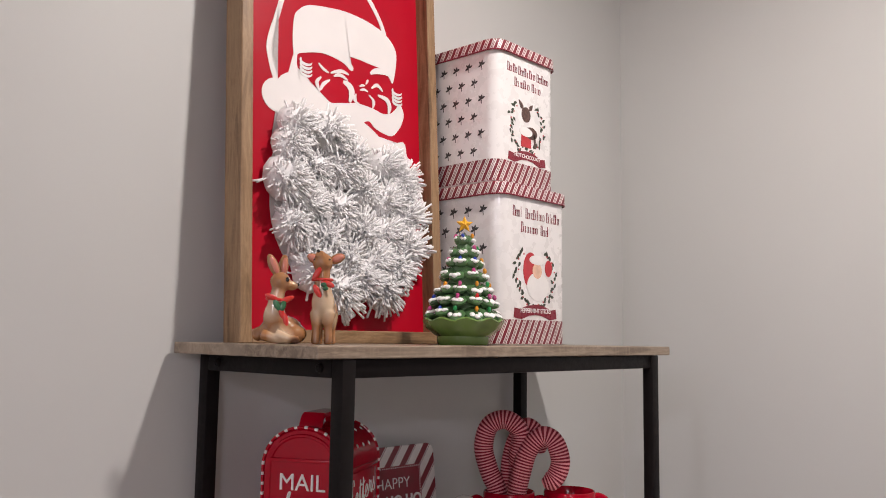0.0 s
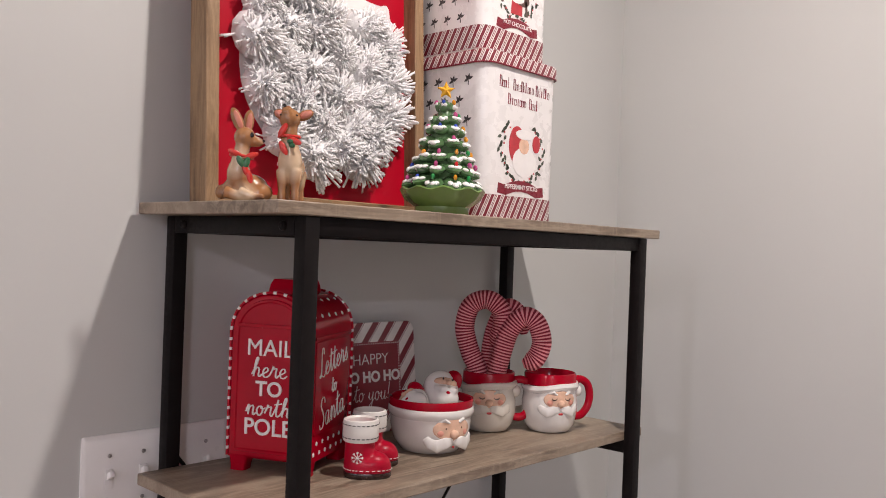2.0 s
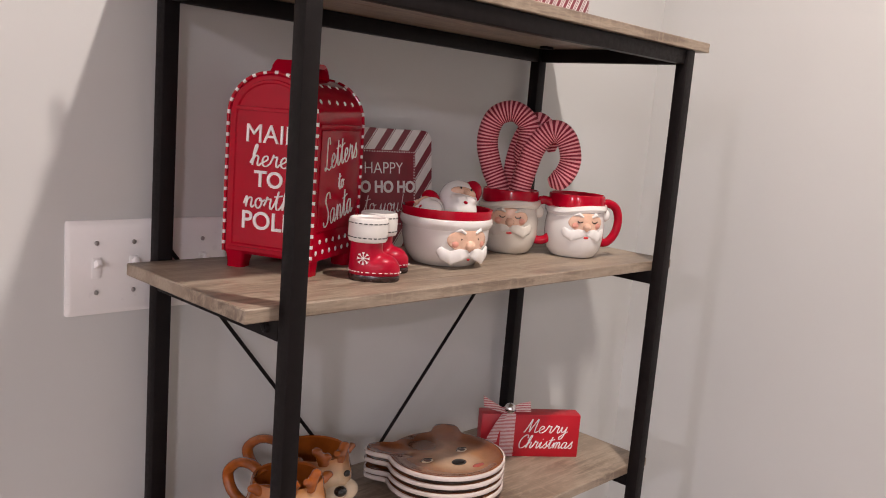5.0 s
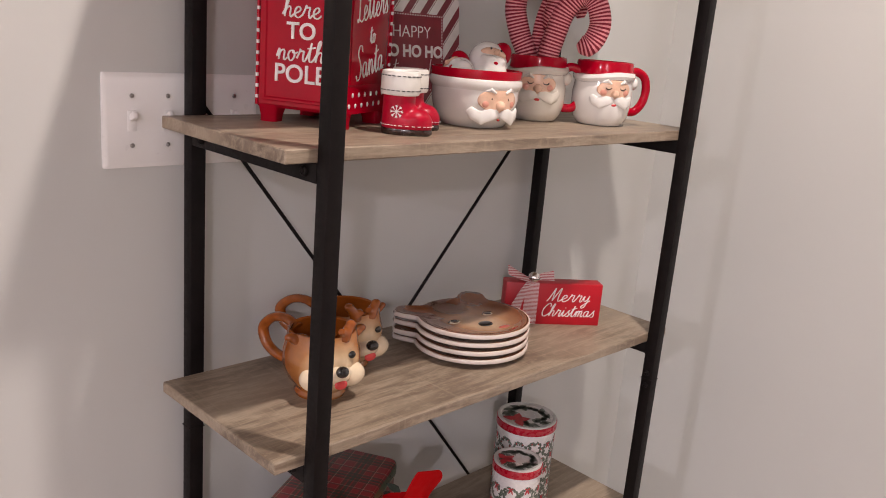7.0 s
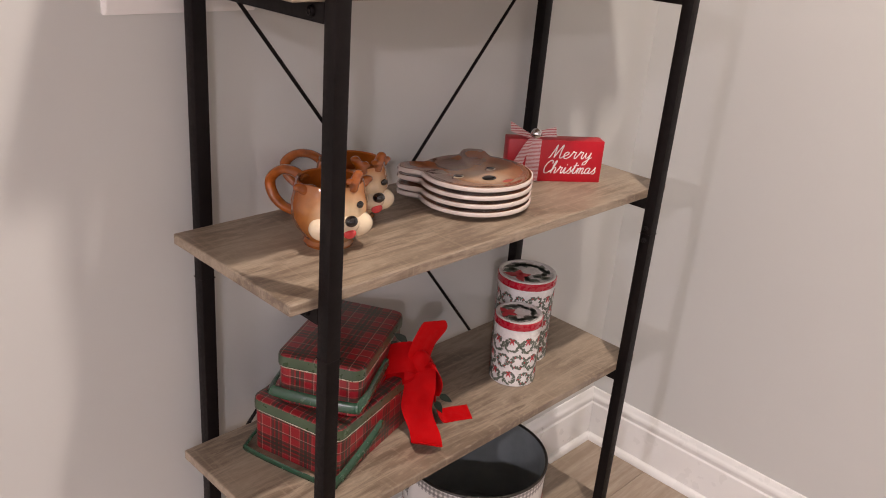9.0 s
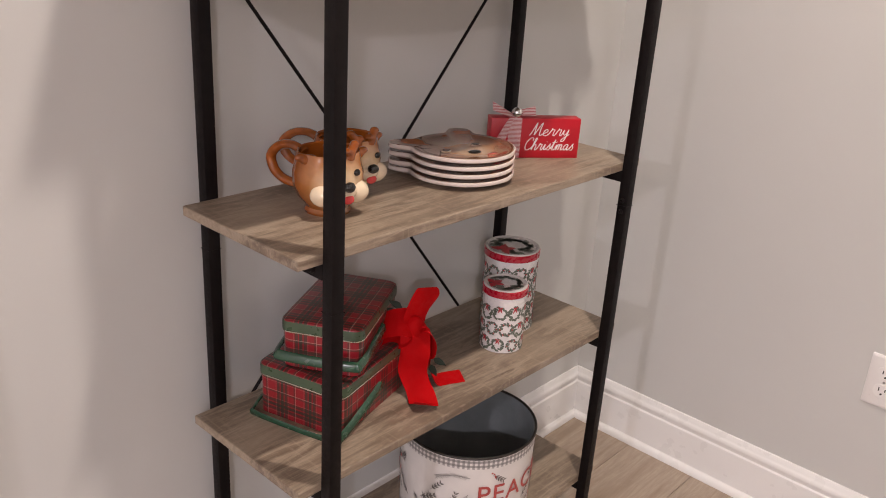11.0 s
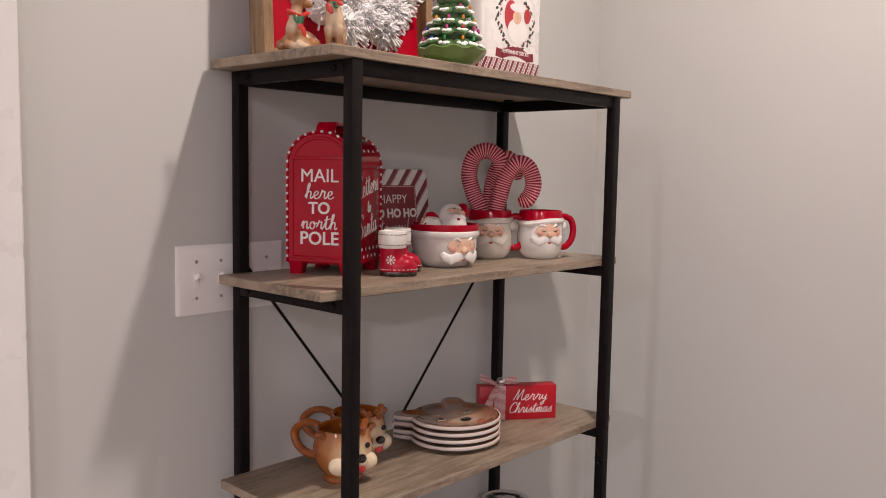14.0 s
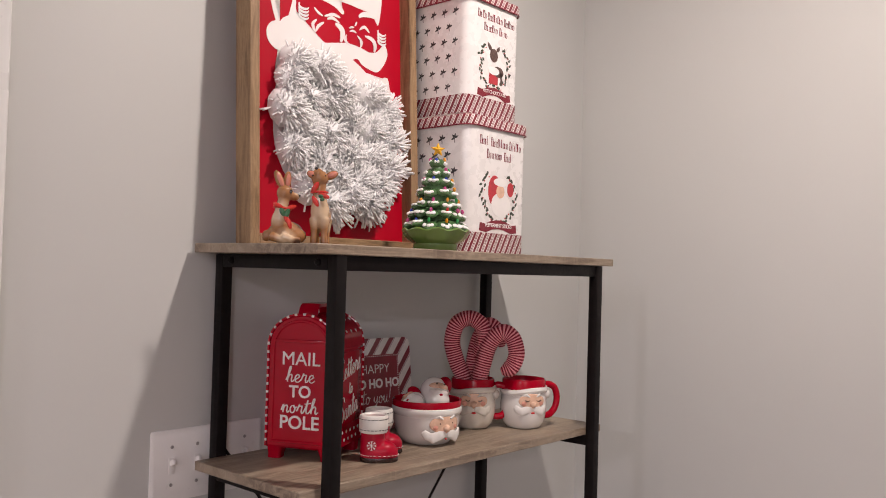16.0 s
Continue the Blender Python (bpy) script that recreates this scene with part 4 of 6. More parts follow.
def sitting_fawn():
    bm = ball_bm(0.004, 0.004, 0.018, 0.027, 0.019, 0.018)
    join(bm, ball_bm(-0.006, -0.004, 0.032, 0.014, 0.013, 0.022))
    join(bm, tube_bm([(-0.006, -0.006, 0.035), (-0.005, -0.008, 0.055), (-0.002, -0.008, 0.070)], [0.0125, 0.0095, 0.0085], 14))
    join(bm, ball_bm(-0.001, -0.008, 0.077, 0.0125, 0.0115, 0.0125))
    join(bm, ball_bm(0.012, -0.010, 0.072, 0.0095, 0.0065, 0.0062))
    for y, x in ((-0.018, 0.006), (-0.014, -0.010)):
        join(bm, tube_bm([(x - 0.012, y, 0.012), (x + 0.004, y - 0.006, 0.006), (x + 0.016, y - 0.006, 0.0055)], [0.008, 0.0058, 0.0052], 10))
    join(bm, ball_bm(0.018, 0.0, 0.013, 0.017, 0.018, 0.013))
    join(bm, ball_bm(-0.024, 0.006, 0.012, 0.008, 0.006, 0.009))
    bm = slot(melted(bm, 0.0016), 0)
    for x, y, tilt in ((-0.010, -0.010, -24), (0.004, 0.004, 6)):
        m = pose(x, y, 0.096, 0, tilt, 0)
        join(bm, slot(ball_bm(0, 0, 0, 0.0062, 0.0038, 0.0155, 12, 10), 0), m)
        join(bm, slot(ball_bm(0.0006, -0.0018, 0, 0.0042, 0.0026, 0.012, 12, 10), 1), pose(x, y, 0.096, 0, tilt, 0))
    join(bm, slot(ball_bm(0.0065, -0.0178, 0.079, 0.0022, 0.0014, 0.0030, 10, 8), 2))
    join(bm, slot(ball_bm(0.0205, -0.0115, 0.0735, 0.0020, 0.0022, 0.0018, 10, 8), 2))
    join(bm, slot(tube_bm([(-0.004 + 0.0125 * math.cos(a), -0.0075 + 0.0125 * math.sin(a), 0.054 - 0.0015 * math.cos(a)) for a in (2 * math.pi * i / 20 for i in range(20))], 0.0018, 8, True), 3))
    for dx, dz, rot in ((-0.010, 0.003, 20), (0.010, 0.001, -20), (0.003, -0.016, 70), (0.008, -0.024, 75)):
        join(bm, slot(ball_bm(0, 0, 0, 0.0085, 0.0016, 0.0034, 10, 8), 3), pose(-0.003 + dx, -0.021, 0.054 + dz, 0, rot, 0))
    for dx, dz, rot in ((-0.003, -0.006, 60), (0.004, -0.007, 110)):
        join(bm, slot(ball_bm(0, 0, 0, 0.0078, 0.0016, 0.0038, 10, 8), 4), pose(-0.003 + dx, -0.0215, 0.053 + dz, 0, rot, 0))
    return bm


def standing_fawn():
    bm = ball_bm(0, 0.003, 0.040, 0.0145, 0.020, 0.0165)
    join(bm, ball_bm(0, -0.009, 0.046, 0.013, 0.012, 0.018))
    for x, y in ((-0.007, -0.012), (0.007, -0.012), (-0.007, 0.014), (0.008, 0.014)):
        join(bm, tube_bm([(x, y, 0.0), (x * 0.95, y, 0.016), (x * 0.9, y * 0.9, 0.036)], [0.0052, 0.0046, 0.0085], 12))
    join(bm, tube_bm([(0, -0.010, 0.05), (-0.001, -0.012, 0.068), (-0.001, -0.012, 0.084)], [0.012, 0.0088, 0.0085], 14))
    join(bm, ball_bm(-0.001, -0.012, 0.090, 0.0115, 0.0125, 0.0115))
    join(bm, tube_bm([(-0.001, -0.014, 0.092), (-0.004, -0.022, 0.100)], [0.0080, 0.0052], 12))
    join(bm, ball_bm(0.004, 0.020, 0.044, 0.004, 0.007, 0.009))
    bm = slot(melted(bm, 0.0016), 0)
    for x, y, rz in ((0.014, -0.008, 0), (-0.011, -0.004, 180)):
        join(bm, slot(ball_bm(0, 0, 0, 0.0095, 0.0036, 0.0055, 12, 10), 0), pose(x, y, 0.095, 0, -25, rz))
        join(bm, slot(ball_bm(0.0008, -0.0018 if rz == 0 else 0.0018, 0, 0.0075, 0.0024, 0.0040, 12, 10), 1), pose(x, y, 0.095, 0, -25, rz))
    join(bm, slot(ball_bm(-0.0045, -0.0272, 0.1015, 0.0022, 0.0018, 0.0018, 10, 8), 2))
    for x in (-0.0095, 0.007):
        join(bm, slot(ball_bm(x, -0.0195, 0.093, 0.0014, 0.0014, 0.0010, 8, 6), 2))
    join(bm, slot(tube_bm([(-0.001 + 0.0108 * math.cos(a), -0.012 + 0.0108 * math.sin(a), 0.071) for a in (2 * math.pi * i / 20 for i in range(20))], 0.0016, 8, True), 3))
    for dx, dz, rot in ((-0.006, 0.007, -60), (-0.005, -0.012, 60), (0.006, -0.004, 20)):
        join(bm, slot(ball_bm(0, 0, 0, 0.0085, 0.0016, 0.0034, 10, 8), 3), pose(dx, -0.0225, 0.070 + dz, 0, rot, 0))
    for dx, dz in ((0.002, -0.003), (0.004, -0.007)):
        join(bm, slot(ball_bm(dx, -0.0235, 0.068 + dz, 0.0035, 0.0016, 0.0026, 10, 8), 4))
    return bm


for name, bm, mat, x, y, rz, s, lab in (("deer_figurine", sitting_fawn(), FAWN_SIT, 0.040, -0.178, -28, 1.0, "glazed ceramic fawn figurine sitting, red ribbon collar"),
                                        ("deer_figurine", standing_fawn(), FAWN_UP, 0.088, -0.206, -46, 1.13, "glazed ceramic fawn figurine standing with raised head")):
    ob = part(name, bm, [mat, EAR_PINK, INK, RIBBON_RED, LEAF_GREEN], None, m=pose(x, y, Z0, 0, 0, rz) @ Matrix.Diagonal((s, s, s, 1)))
    tagged(ob, lab, "figurine", "fawn figurines")


# ---- second board ----
def mailbox():
    w, d, hs, ht = 0.118, 0.132, 0.180, 0.236
    t = thing("mailbox", pose(0.181, -0.099, Z1, 0, 0, -63), "glossy red ceramic letter box with raised white lettering", "letter box")
    foot = 0.018

    def outline(inset=0.0, n=18):
        a = w / 2 - inset
        pts = [(a, foot + inset), (a, hs)]
        pts += [(a * math.cos(math.pi * i / n), hs + (ht - inset - hs) * math.sin(math.pi * i / n) ** 0.9) for i in range(1, n)]
        return pts + [(-a, hs), (-a, foot + inset)]

    body = loft_bm([[(x, y, z) for x, z in outline(k)] for y, k in ((-d / 2, 0.004), (-d / 2 + 0.004, 0.0), (d / 2 - 0.004, 0.0), (d / 2, 0.004))])
    part("body", body, RED, t)
    fr = loft_bm([[(x, y, z) for x, z in outline(k)] for y, k in ((-d / 2 + 0.001, 0.008), (-d / 2 - 0.0022, 0.0095), (-d / 2 - 0.0022, 0.012), (-d / 2 - 0.0004, 0.0135))], False, True)
    part("front_panel", fr, RED, t)
    part("front_ledge", box_bm(-w / 2 + 0.012, -d / 2 - 0.0035, hs + 0.010, w / 2 - 0.012, -d / 2 + 0.002, hs + 0.015, 0.0012), RED, t)
    part("side_panel", box_bm(w / 2 - 0.002, -d / 2 + 0.012, foot + 0.035, w / 2 + 0.0016, d / 2 - 0.012, hs - 0.006, 0.0014), RED, t)
    part("eave", box_bm(w / 2 - 0.002, -d / 2 + 0.008, hs - 0.004, w / 2 + 0.002, d / 2 - 0.008, hs + 0.001, 0.001), RED, t)
    for sx in (-1, 1):
        for sy in (-1, 1):
            cx, cy = sx * (w / 2 - 0.015), sy * (d / 2 - 0.015)
            leg = loft_bm([[(cx + x * k + sx * 0.002 * (1 - zz), cy + y * k, zz * foot * 1.3) for x, y in rounded_rect(0.026, 0.026, 0.005, 3)] for zz, k in ((0.0, 0.82), (0.3, 0.85), (1.0, 1.12))])
            part("leg", leg, RED, t)
    path = [(0, -0.046, ht - 0.006), (0, -0.042, ht + 0.008), (0, -0.034, ht + 0.015), (0, 0.034, ht + 0.015), (0, 0.042, ht + 0.008), (0, 0.046, ht - 0.006)]
    hb = bmesh.new()
    rows = [[hb.verts.new((sx * 0.017, y * (1 + 0.0 * sx), z + dz)) for sx, dz in ((-1, -0.004), (1, -0.004), (1, 0.002), (-1, 0.002))] for _, y, z in path]
    for a, b in zip(rows, rows[1:]):
        for k in range(4):
            hb.faces.new((a[k], a[(k + 1) % 4], b[(k + 1) % 4], b[k]))
    hb.faces.new(rows[0][::-1])
    hb.faces.new(rows[-1])
    bmesh.ops.bevel(hb, geom=hb.edges[:], offset=0.0014, segments=2, affect="EDGES")
    part("handle", hb, RED, t, "red loop handle on the lid")
    # candy trim: white ticks along both arched edges
    for y in (-d / 2 + 0.001, d / 2 - 0.001):
        o = outline(0.0, 40)
        run, dense = 0.0, []
        for (xa, za), (xb, zb) in zip(o, o[1:]):
            L = math.hypot(xb - xa, zb - za)
            steps = max(1, int(L / 0.001))
            for i in range(steps):
                dense.append((xa + (xb - xa) * i / steps, za + (zb - za) * i / steps))
        ticks, step = bmesh.new(), 13
        rope = tube_bm([(x, y, z) for x, z in dense[::4]], 0.0019, 10)
        part("trim_bead", rope, RED, t)
        for i in range(4, len(dense) - 7, step):
            seg = [(x, y, z) for x, z in dense[i:i + 5]]
            join(ticks, tube_bm(seg, 0.00205, 10))
        part("trim_dash", ticks, PRINT_WHITE, t, "white dashes of the candy-stripe edge")
    # dots on the roof and the foot of the side
    dots = bmesh.new()
    for row, ang in ((0, 26), (1, 52)):
        for i in range(5):
            y = -d / 2 + 0.018 + i * 0.022 + row * 0.010
            a = radians(ang)
            px, pz = w / 2 * math.cos(a), hs + (ht - hs) * math.sin(a) ** 0.9
            join(dots, ball_bm(0, 0, 0, 0.0030, 0.0030, 0.0009, 10, 6), Matrix.Translation((px, y, pz)) @ pose(0, 0, 0, 0, 90 - ang * 0.95, 0))
    for row in range(2):
        for i in range(6):
            join(dots, ball_bm(0, 0, 0, 0.0009, 0.0030, 0.0030, 10, 6), Matrix.Translation((w / 2, -d / 2 + 0.014 + i * 0.018 + row * 0.009, foot + 0.010 + row * 0.013)))
    part("dots", dots, PRINT_WHITE, t, "white painted dots")
    yf = -d / 2 - 0.0008
    for words, size, shear, z, heavy in (("MAIL", 0.031, 0, 0.163, 0.0), ("TO", 0.027, 0, 0.110, 0.0005), ("POLE", 0.030, 0, 0.060, 0.0004)):
        part("lettering", text_bm(words, size, 0.0022, shear, heavy, 1.0), PRINT_WHITE, t, "raised white lettering", smooth=False, m=pose(0, yf, z))
    for words, size, z in (("here", 0.0118, 0.1325), ("north", 0.0118, 0.0825)):
        part("lettering", script_bm(words, size, 0.00105, 0.10, 0.9, 1.2), PRINT_WHITE, t, "raised white brush lettering", m=pose(0, yf - 0.0006, z))
    for words, size, dx, z in (("Letters", 0.0165, 0, 0.142), ("to", 0.0105, 0.004, 0.109), ("Santa", 0.0180, 0.0, 0.074)):
        part("lettering", script_bm(words, size, 0.00095, 0.10, 0.9, 0.98), PRINT_WHITE, t, "raised white brush lettering", m=pose(w / 2 + 0.0017, dx, z, 0, 0, 90) @ pose(0, 0, 0, 0, -10, 0))
    return t


mailbox()

PLAQUE_STRIPE = stripes("plaque_stripe_print", (1, 0, -0.8), [(0.0, DK), (0.40, WH), (0.46, DK), (0.50, WH)], 30, 0.4)
PLAQUE_RED = mottled("plaque_dark_red", (0.22, 0.012, 0.025), 0.15, 40, 0.4)


def plaque():
    w, h = 0.196, 0.178
    t = thing("plaque", pose(0.388, -0.040, Z1 + 0.001, -7, 0, -2), "square candy-striped greeting plaque with red centre leaning on the wall", "plaque")
    part("board", loft_bm([[(x, y, h / 2 + z) for x, z in rounded_rect(w - k, h - k, 0.016, 6)] for y, k in ((0.008, 0.0), (0.001, 0.0), (0.0, 0.002))]), PLAQUE_STRIPE, t, "white and dark red striped border")
    part("centre", loft_bm([[(x, y, h / 2 + z) for x, z in rounded_rect(w * 0.64 - k, h * 0.64 - k, 0.003, 3)] for y, k in ((0.001, 0.0), (-0.0007, 0.0), (-0.001, 0.001))]), PLAQUE_RED, t, "dark red centre panel")
    beads = bmesh.new()
    n = 26
    for i in range(n):
        for sx, sz in ((1, 0), (-1, 0), (0, 1), (0, -1)):
            f = -0.5 + i / (n - 1)
            x, z = (sx * w * 0.305, f * h * 0.61) if sx else (f * w * 0.61, sz * h * 0.305)
            join(beads, flat_shape(arc(x, h / 2 + z, 0.0011, 0.0011, 0, 300, 5), 0.0004))
    part("dotted_border", beads, PRINT_WHITE, t, "", smooth=False, m=pose(0, -0.001, 0))
    for words, size, z, hv, sh in (("HAPPY", 0.025, 0.118, -0.0003, 0), ("HO HO HO", 0.0235, 0.090, 0.0009, 0)):
        part("lettering", text_bm(words, size, 0.0005, sh, hv), PRINT_WHITE, t, smooth=False, m=pose(0, -0.0013, z))
    part("lettering", script_bm("to you!", 0.0135, 0.0006, 0.15, 0.4, 1.0), PRINT_WHITE, t, m=pose(0, -0.0011, 0.060))
    return t


plaque()

BOOT_RED = mottled("red_satin_glaze", (0.40, 0.002, 0.022), 0.08, 40, 0.34, 0.05)
BOOT_RED.node_tree.nodes["Principled BSDF"].inputs["Specular IOR Level"].default_value = 0.25
BOOT_WHITE = mottled("white_satin_glaze", (0.74, 0.71, 0.66), 0.05, 60, 0.4, 0.1, 400, 0.1)
SOLE = mottled("dark_brown_sole", (0.03, 0.012, 0.010), 0.2, 60, 0.25, 0.3)


def boot():
    t = thing("boot_planter", pose(0, 0, 0), "small red ceramic boot with white stitched cuff", "boot ornament", "pair of boots")

    def foot(k, z):
        """Outline of the sole: round heel, longer round toe along +x."""
        out = []
        for i in range(32):
            a = 2 * math.pi * i / 32
            c, s = math.cos(a), math.sin(a)
            out.append(((0.0215 if c < 0 else 0.040) * c * k - 0.004, 0.0205 * s * k * (1.0 if c < 0.3 else 1.03), z))
        return out

    part("sole", loft_bm([foot(0.97, 0.0), foot(1.02, 0.002), foot(1.02, 0.006), foot(1.0, 0.0075)]), SOLE, t, "dark brown sole")
    bm = loft_bm([foot(1.0, 0.006), foot(1.03, 0.012), foot(1.0, 0.020), foot(0.93, 0.024)])
    join(bm, tube_bm([(-0.006, 0, 0.01), (-0.006, 0, 0.03), (-0.005, 0, 0.060)], [0.0205, 0.0195, 0.0200], 28))
    join(bm, ball_bm(0.014, 0, 0.018, 0.021, 0.0195, 0.015))
    part("boot_body", melted(bm, 0.0022, 10), BOOT_RED, t, "glossy red boot")
    part("cuff", lathe_bm([(0.0185, 0.046), (0.0225, 0.047), (0.0238, 0.050), (0.0238, 0.070), (0.0228, 0.0745), (0.0205, 0.0755), (0.0185, 0.073), (0.0180, 0.035), (0, 0.035)], 40), BOOT_WHITE, t, "white cuff with dark stitches", m=pose(-0.005, 0, 0))
    for z in (0.0525, 0.0695):
        st = bmesh.new()
        for i in range(24):
            a = 360 * i / 24
            join(st, box_bm(-0.0021, -0.0242, z - 0.0006, 0.0021, -0.0234, z + 0.0006), pose(0, 0, 0, 0, 0, a))
        part("stitching", st, PRINT_GREY, t, smooth=False, m=pose(-0.005, 0, 0))
    ring, st = foot(1.045, 0.0115), bmesh.new()
    for i in range(0, 32):
        a, b = Vector(ring[i]), Vector(ring[(i + 1) % 32])
        join(st, tube_bm([a.lerp(b, 0.2), a.lerp(b, 0.75)], 0.0006, 5))
    part("welt_stitching", st, PRINT_WHITE, t, "white stitching above the sole")
    fl = bmesh.new()
    for k in range(8):
        a = math.pi * k / 4
        x, z = 0.0078 * math.cos(a), 0.0078 * math.sin(a)
        join(fl, stroke([(0, 0), (x, z)], 0.0008, 0.0004))
        for side in (-0.5, 0.5):
            join(fl, stroke([(x * 0.62, z * 0.62), (x * 0.62 + 0.003 * math.cos(a + side), z * 0.62 + 0.003 * math.sin(a + side))], 0.0007, 0.0004))
    part("snowflake", bend_round(fl, 0.0206), PRINT_WHITE, t, "white painted snowflake", smooth=False, m=pose(-0.006, 0, 0.028))
    return t


b1 = boot()
b1.matrix_basis = pose(0.216, -0.212, Z1, 0, 0, -48)
copy_thing(b1, pose(0.266, -0.173, Z1, 0, 0, -50))


def smooth_path(points, n=8):
    """Catmull-Rom through the points."""
    p = [Vector(q) for q in points]
    out = []
    for i in range(len(p) - 1):
        a, b, c, d = p[max(0, i - 1)], p[i], p[i + 1], p[min(len(p) - 1, i + 2)]
        for k in range(n):
            t = k / n
            out.append(0.5 * (2 * b + (c - a) * t + (2 * a - 5 * b + 4 * c - d) * t * t + (3 * b - a - 3 * c + d) * t ** 3))
    out.append(p[-1])
    return out


def beard_relief(r, k, z0, cream):
    """Moustache and beard of plain moulded shapes on a round body; faces -y."""
    bm = bmesh.new()
    for sx in (-1, 1):
        join(bm, tube_bm([(sx * 0.001 * k, -r * 1.03, z0 - 0.004 * k), (sx * 0.011 * k, -r * 1.0, z0 - 0.006 * k), (sx * 0.022 * k, -r * 0.90, z0 - 0.011 * k), (sx * 0.029 * k, -r * 0.80, z0 - 0.007 * k), (sx * 0.033 * k, -r * 0.70, z0 - 0.001 * k)], [0.0056 * k, 0.0084 * k, 0.0090 * k, 0.0078 * k, 0.0050 * k], 14))
    for v in bm.verts:
        rad = math.hypot(v.co.x, v.co.y)
        f = (r + (rad - r) * 0.30) / rad
        v.co.x, v.co.y = v.co.x * f, v.co.y * f
    return bm


def santa_cup(body, rim, hat, k, r, zf, mats, t, seed):
    """Adds the plain moulded face shapes of a cup, facing -y."""
    white = mats
    part("moustache", melted(beard_relief(r, k, zf - 0.010 * k, white), 0.0014 * k, 4), white, t, "moulded white moustache")
    patch = loft_bm([[(x, y, z) for x, z in arc(0, zf, 0.0285 * k * q, 0.0142 * k * q, 0, 351.4, 40)] for q, y in ((1.0, 0.003), (1.0, 0.0), (0.94, -0.0012), (0.7, -0.0016), (0.4, -0.0018), (0.1, -0.0018))])
    bend_round(patch, r * 1.0)
    part("face_patch", patch, PEACH, t, "plain rosy glazed oval")
    for sx in (-1, 1):
        part("cheek", ball_bm(sx * 0.016 * k, -r * 0.93, zf - 0.0045 * k, 0.0066 * k, 0.0032 * k, 0.0050 * k, 14, 10), BLUSH, t, m=pose(0, 0, 0))
        part("eyebrow", tube_bm([(sx * 0.007 * k, -r * 1.02, zf + 0.0085 * k), (sx * 0.013 * k, -r * 0.985, zf + 0.0125 * k), (sx * 0.020 * k, -r * 0.91, zf + 0.0100 * k)], [0.0014 * k, 0.0030 * k, 0.0012 * k], 10), white, t)
        lid = [(sx * (0.0115 + 0.0042 * math.cos(a)) * k, -r * 1.012, zf + (0.0030 - 0.0030 * math.sin(a)) * k) for a in (math.pi * i / 8 for i in range(9))]
        if seed == 3:
            part("eye", ball_bm(sx * 0.0115 * k, -r * 0.99, zf + 0.0015 * k, 0.0013 * k, 0.0012 * k, 0.0016 * k, 10, 8), INK, t)
        else:
            part("eye_line", tube_bm(lid, 0.0008 * k, 6), INK, t)
    part("nose", ball_bm(0, -r * 1.03, zf - 0.006 * k, 0.0066 * k, 0.0055 * k, 0.0062 * k, 16, 12), PEACH, t)
    part("mouth", ball_bm(0, -r * 0.99, zf - 0.0225 * k, 0.0020 * k if seed == 3 else 0.0046 * k, 0.0018 * k, 0.0014 * k if seed == 3 else 0.0024 * k, 14, 8), MOUTH, t)


def santa_mug(x, y, rz, label, white):
    t = thing("santa_mug", pose(x, y, Z1, 0, 0, rz) @ Matrix.Diagonal((1.05, 1.05, 1.05, 1)), label, "mug", "santa mugs")
    h, r = 0.094, 0.0445
    prof = [(0, 0), (0.030, 0), (0.034, 0.002), (0.0405, 0.012), (0.0445, 0.030), (0.0445, 0.048), (0.0425, 0.062), (0.0415, 0.070)]
    body = lathe_bm(prof + [(0.0405, 0.070), (0.0375, 0.068), (0.038, 0.03), (0.03, 0.006), (0, 0.005)], 56)
    for v in body.verts:
        a = math.atan2(v.co.y, v.co.x)
        f = max(0.0, -math.sin(a))
        if math.hypot(v.co.x, v.co.y) > 0.0395 and 0.008 < v.co.z < 0.04:
            g = 1 + 0.018 * f * math.sin(9 * a + v.co.z * 120)
            v.co.x, v.co.y = v.co.x * g, v.co.y * g
    part("body", body, white, t, "glazed white body")
    fur = lathe_bm([(0.0405, 0.0665), (0.0450, 0.068), (0.0468, 0.0725), (0.0452, 0.0775), (0.0405, 0.079), (0.0380, 0.073), (0.0405, 0.0665)], 56)
    for v in fur.verts:
        a = math.atan2(v.co.y, v.co.x)
        v.co.z += 0.0016 * math.sin(3 * a) + 0.0035 * math.cos(a)
    part("fur_band", fur, white, t)
    part("hat_rim", lathe_bm([(0.0405, 0.074), (0.0425, 0.076), (0.0420, h - 0.003), (0.0412, h - 0.0005), (0.0398, h), (0.0385, h - 0.002), (0.0380, 0.070), (0.0405, 0.074)], 56), RED, t, "red glazed rim")
    part("handle", tube_bm(smooth_path([(0.040, 0, 0.078), (0.052, 0, 0.0815), (0.066, 0, 0.074), (0.0715, 0, 0.056), (0.068, 0, 0.036), (0.056, 0, 0.022), (0.041, 0, 0.021)], 5), 0.0064, 16), RED, t, "red glazed handle")
    part("bobble", ball_bm(0.043, -0.010, 0.064, 0.0085, 0.0085, 0.0095), white, t, "white bobble at the rim")
    santa_cup(body, None, None, 0.98, r, 0.055, white, t, 1)
    return t


santa_mug(0.572, -0.122, -47, "cream santa mug holding fabric candy canes", CREAM_GLAZE)
santa_mug(0.654, -0.190, -30, "white santa mug with red handle and rim", WHITE_GLAZE)


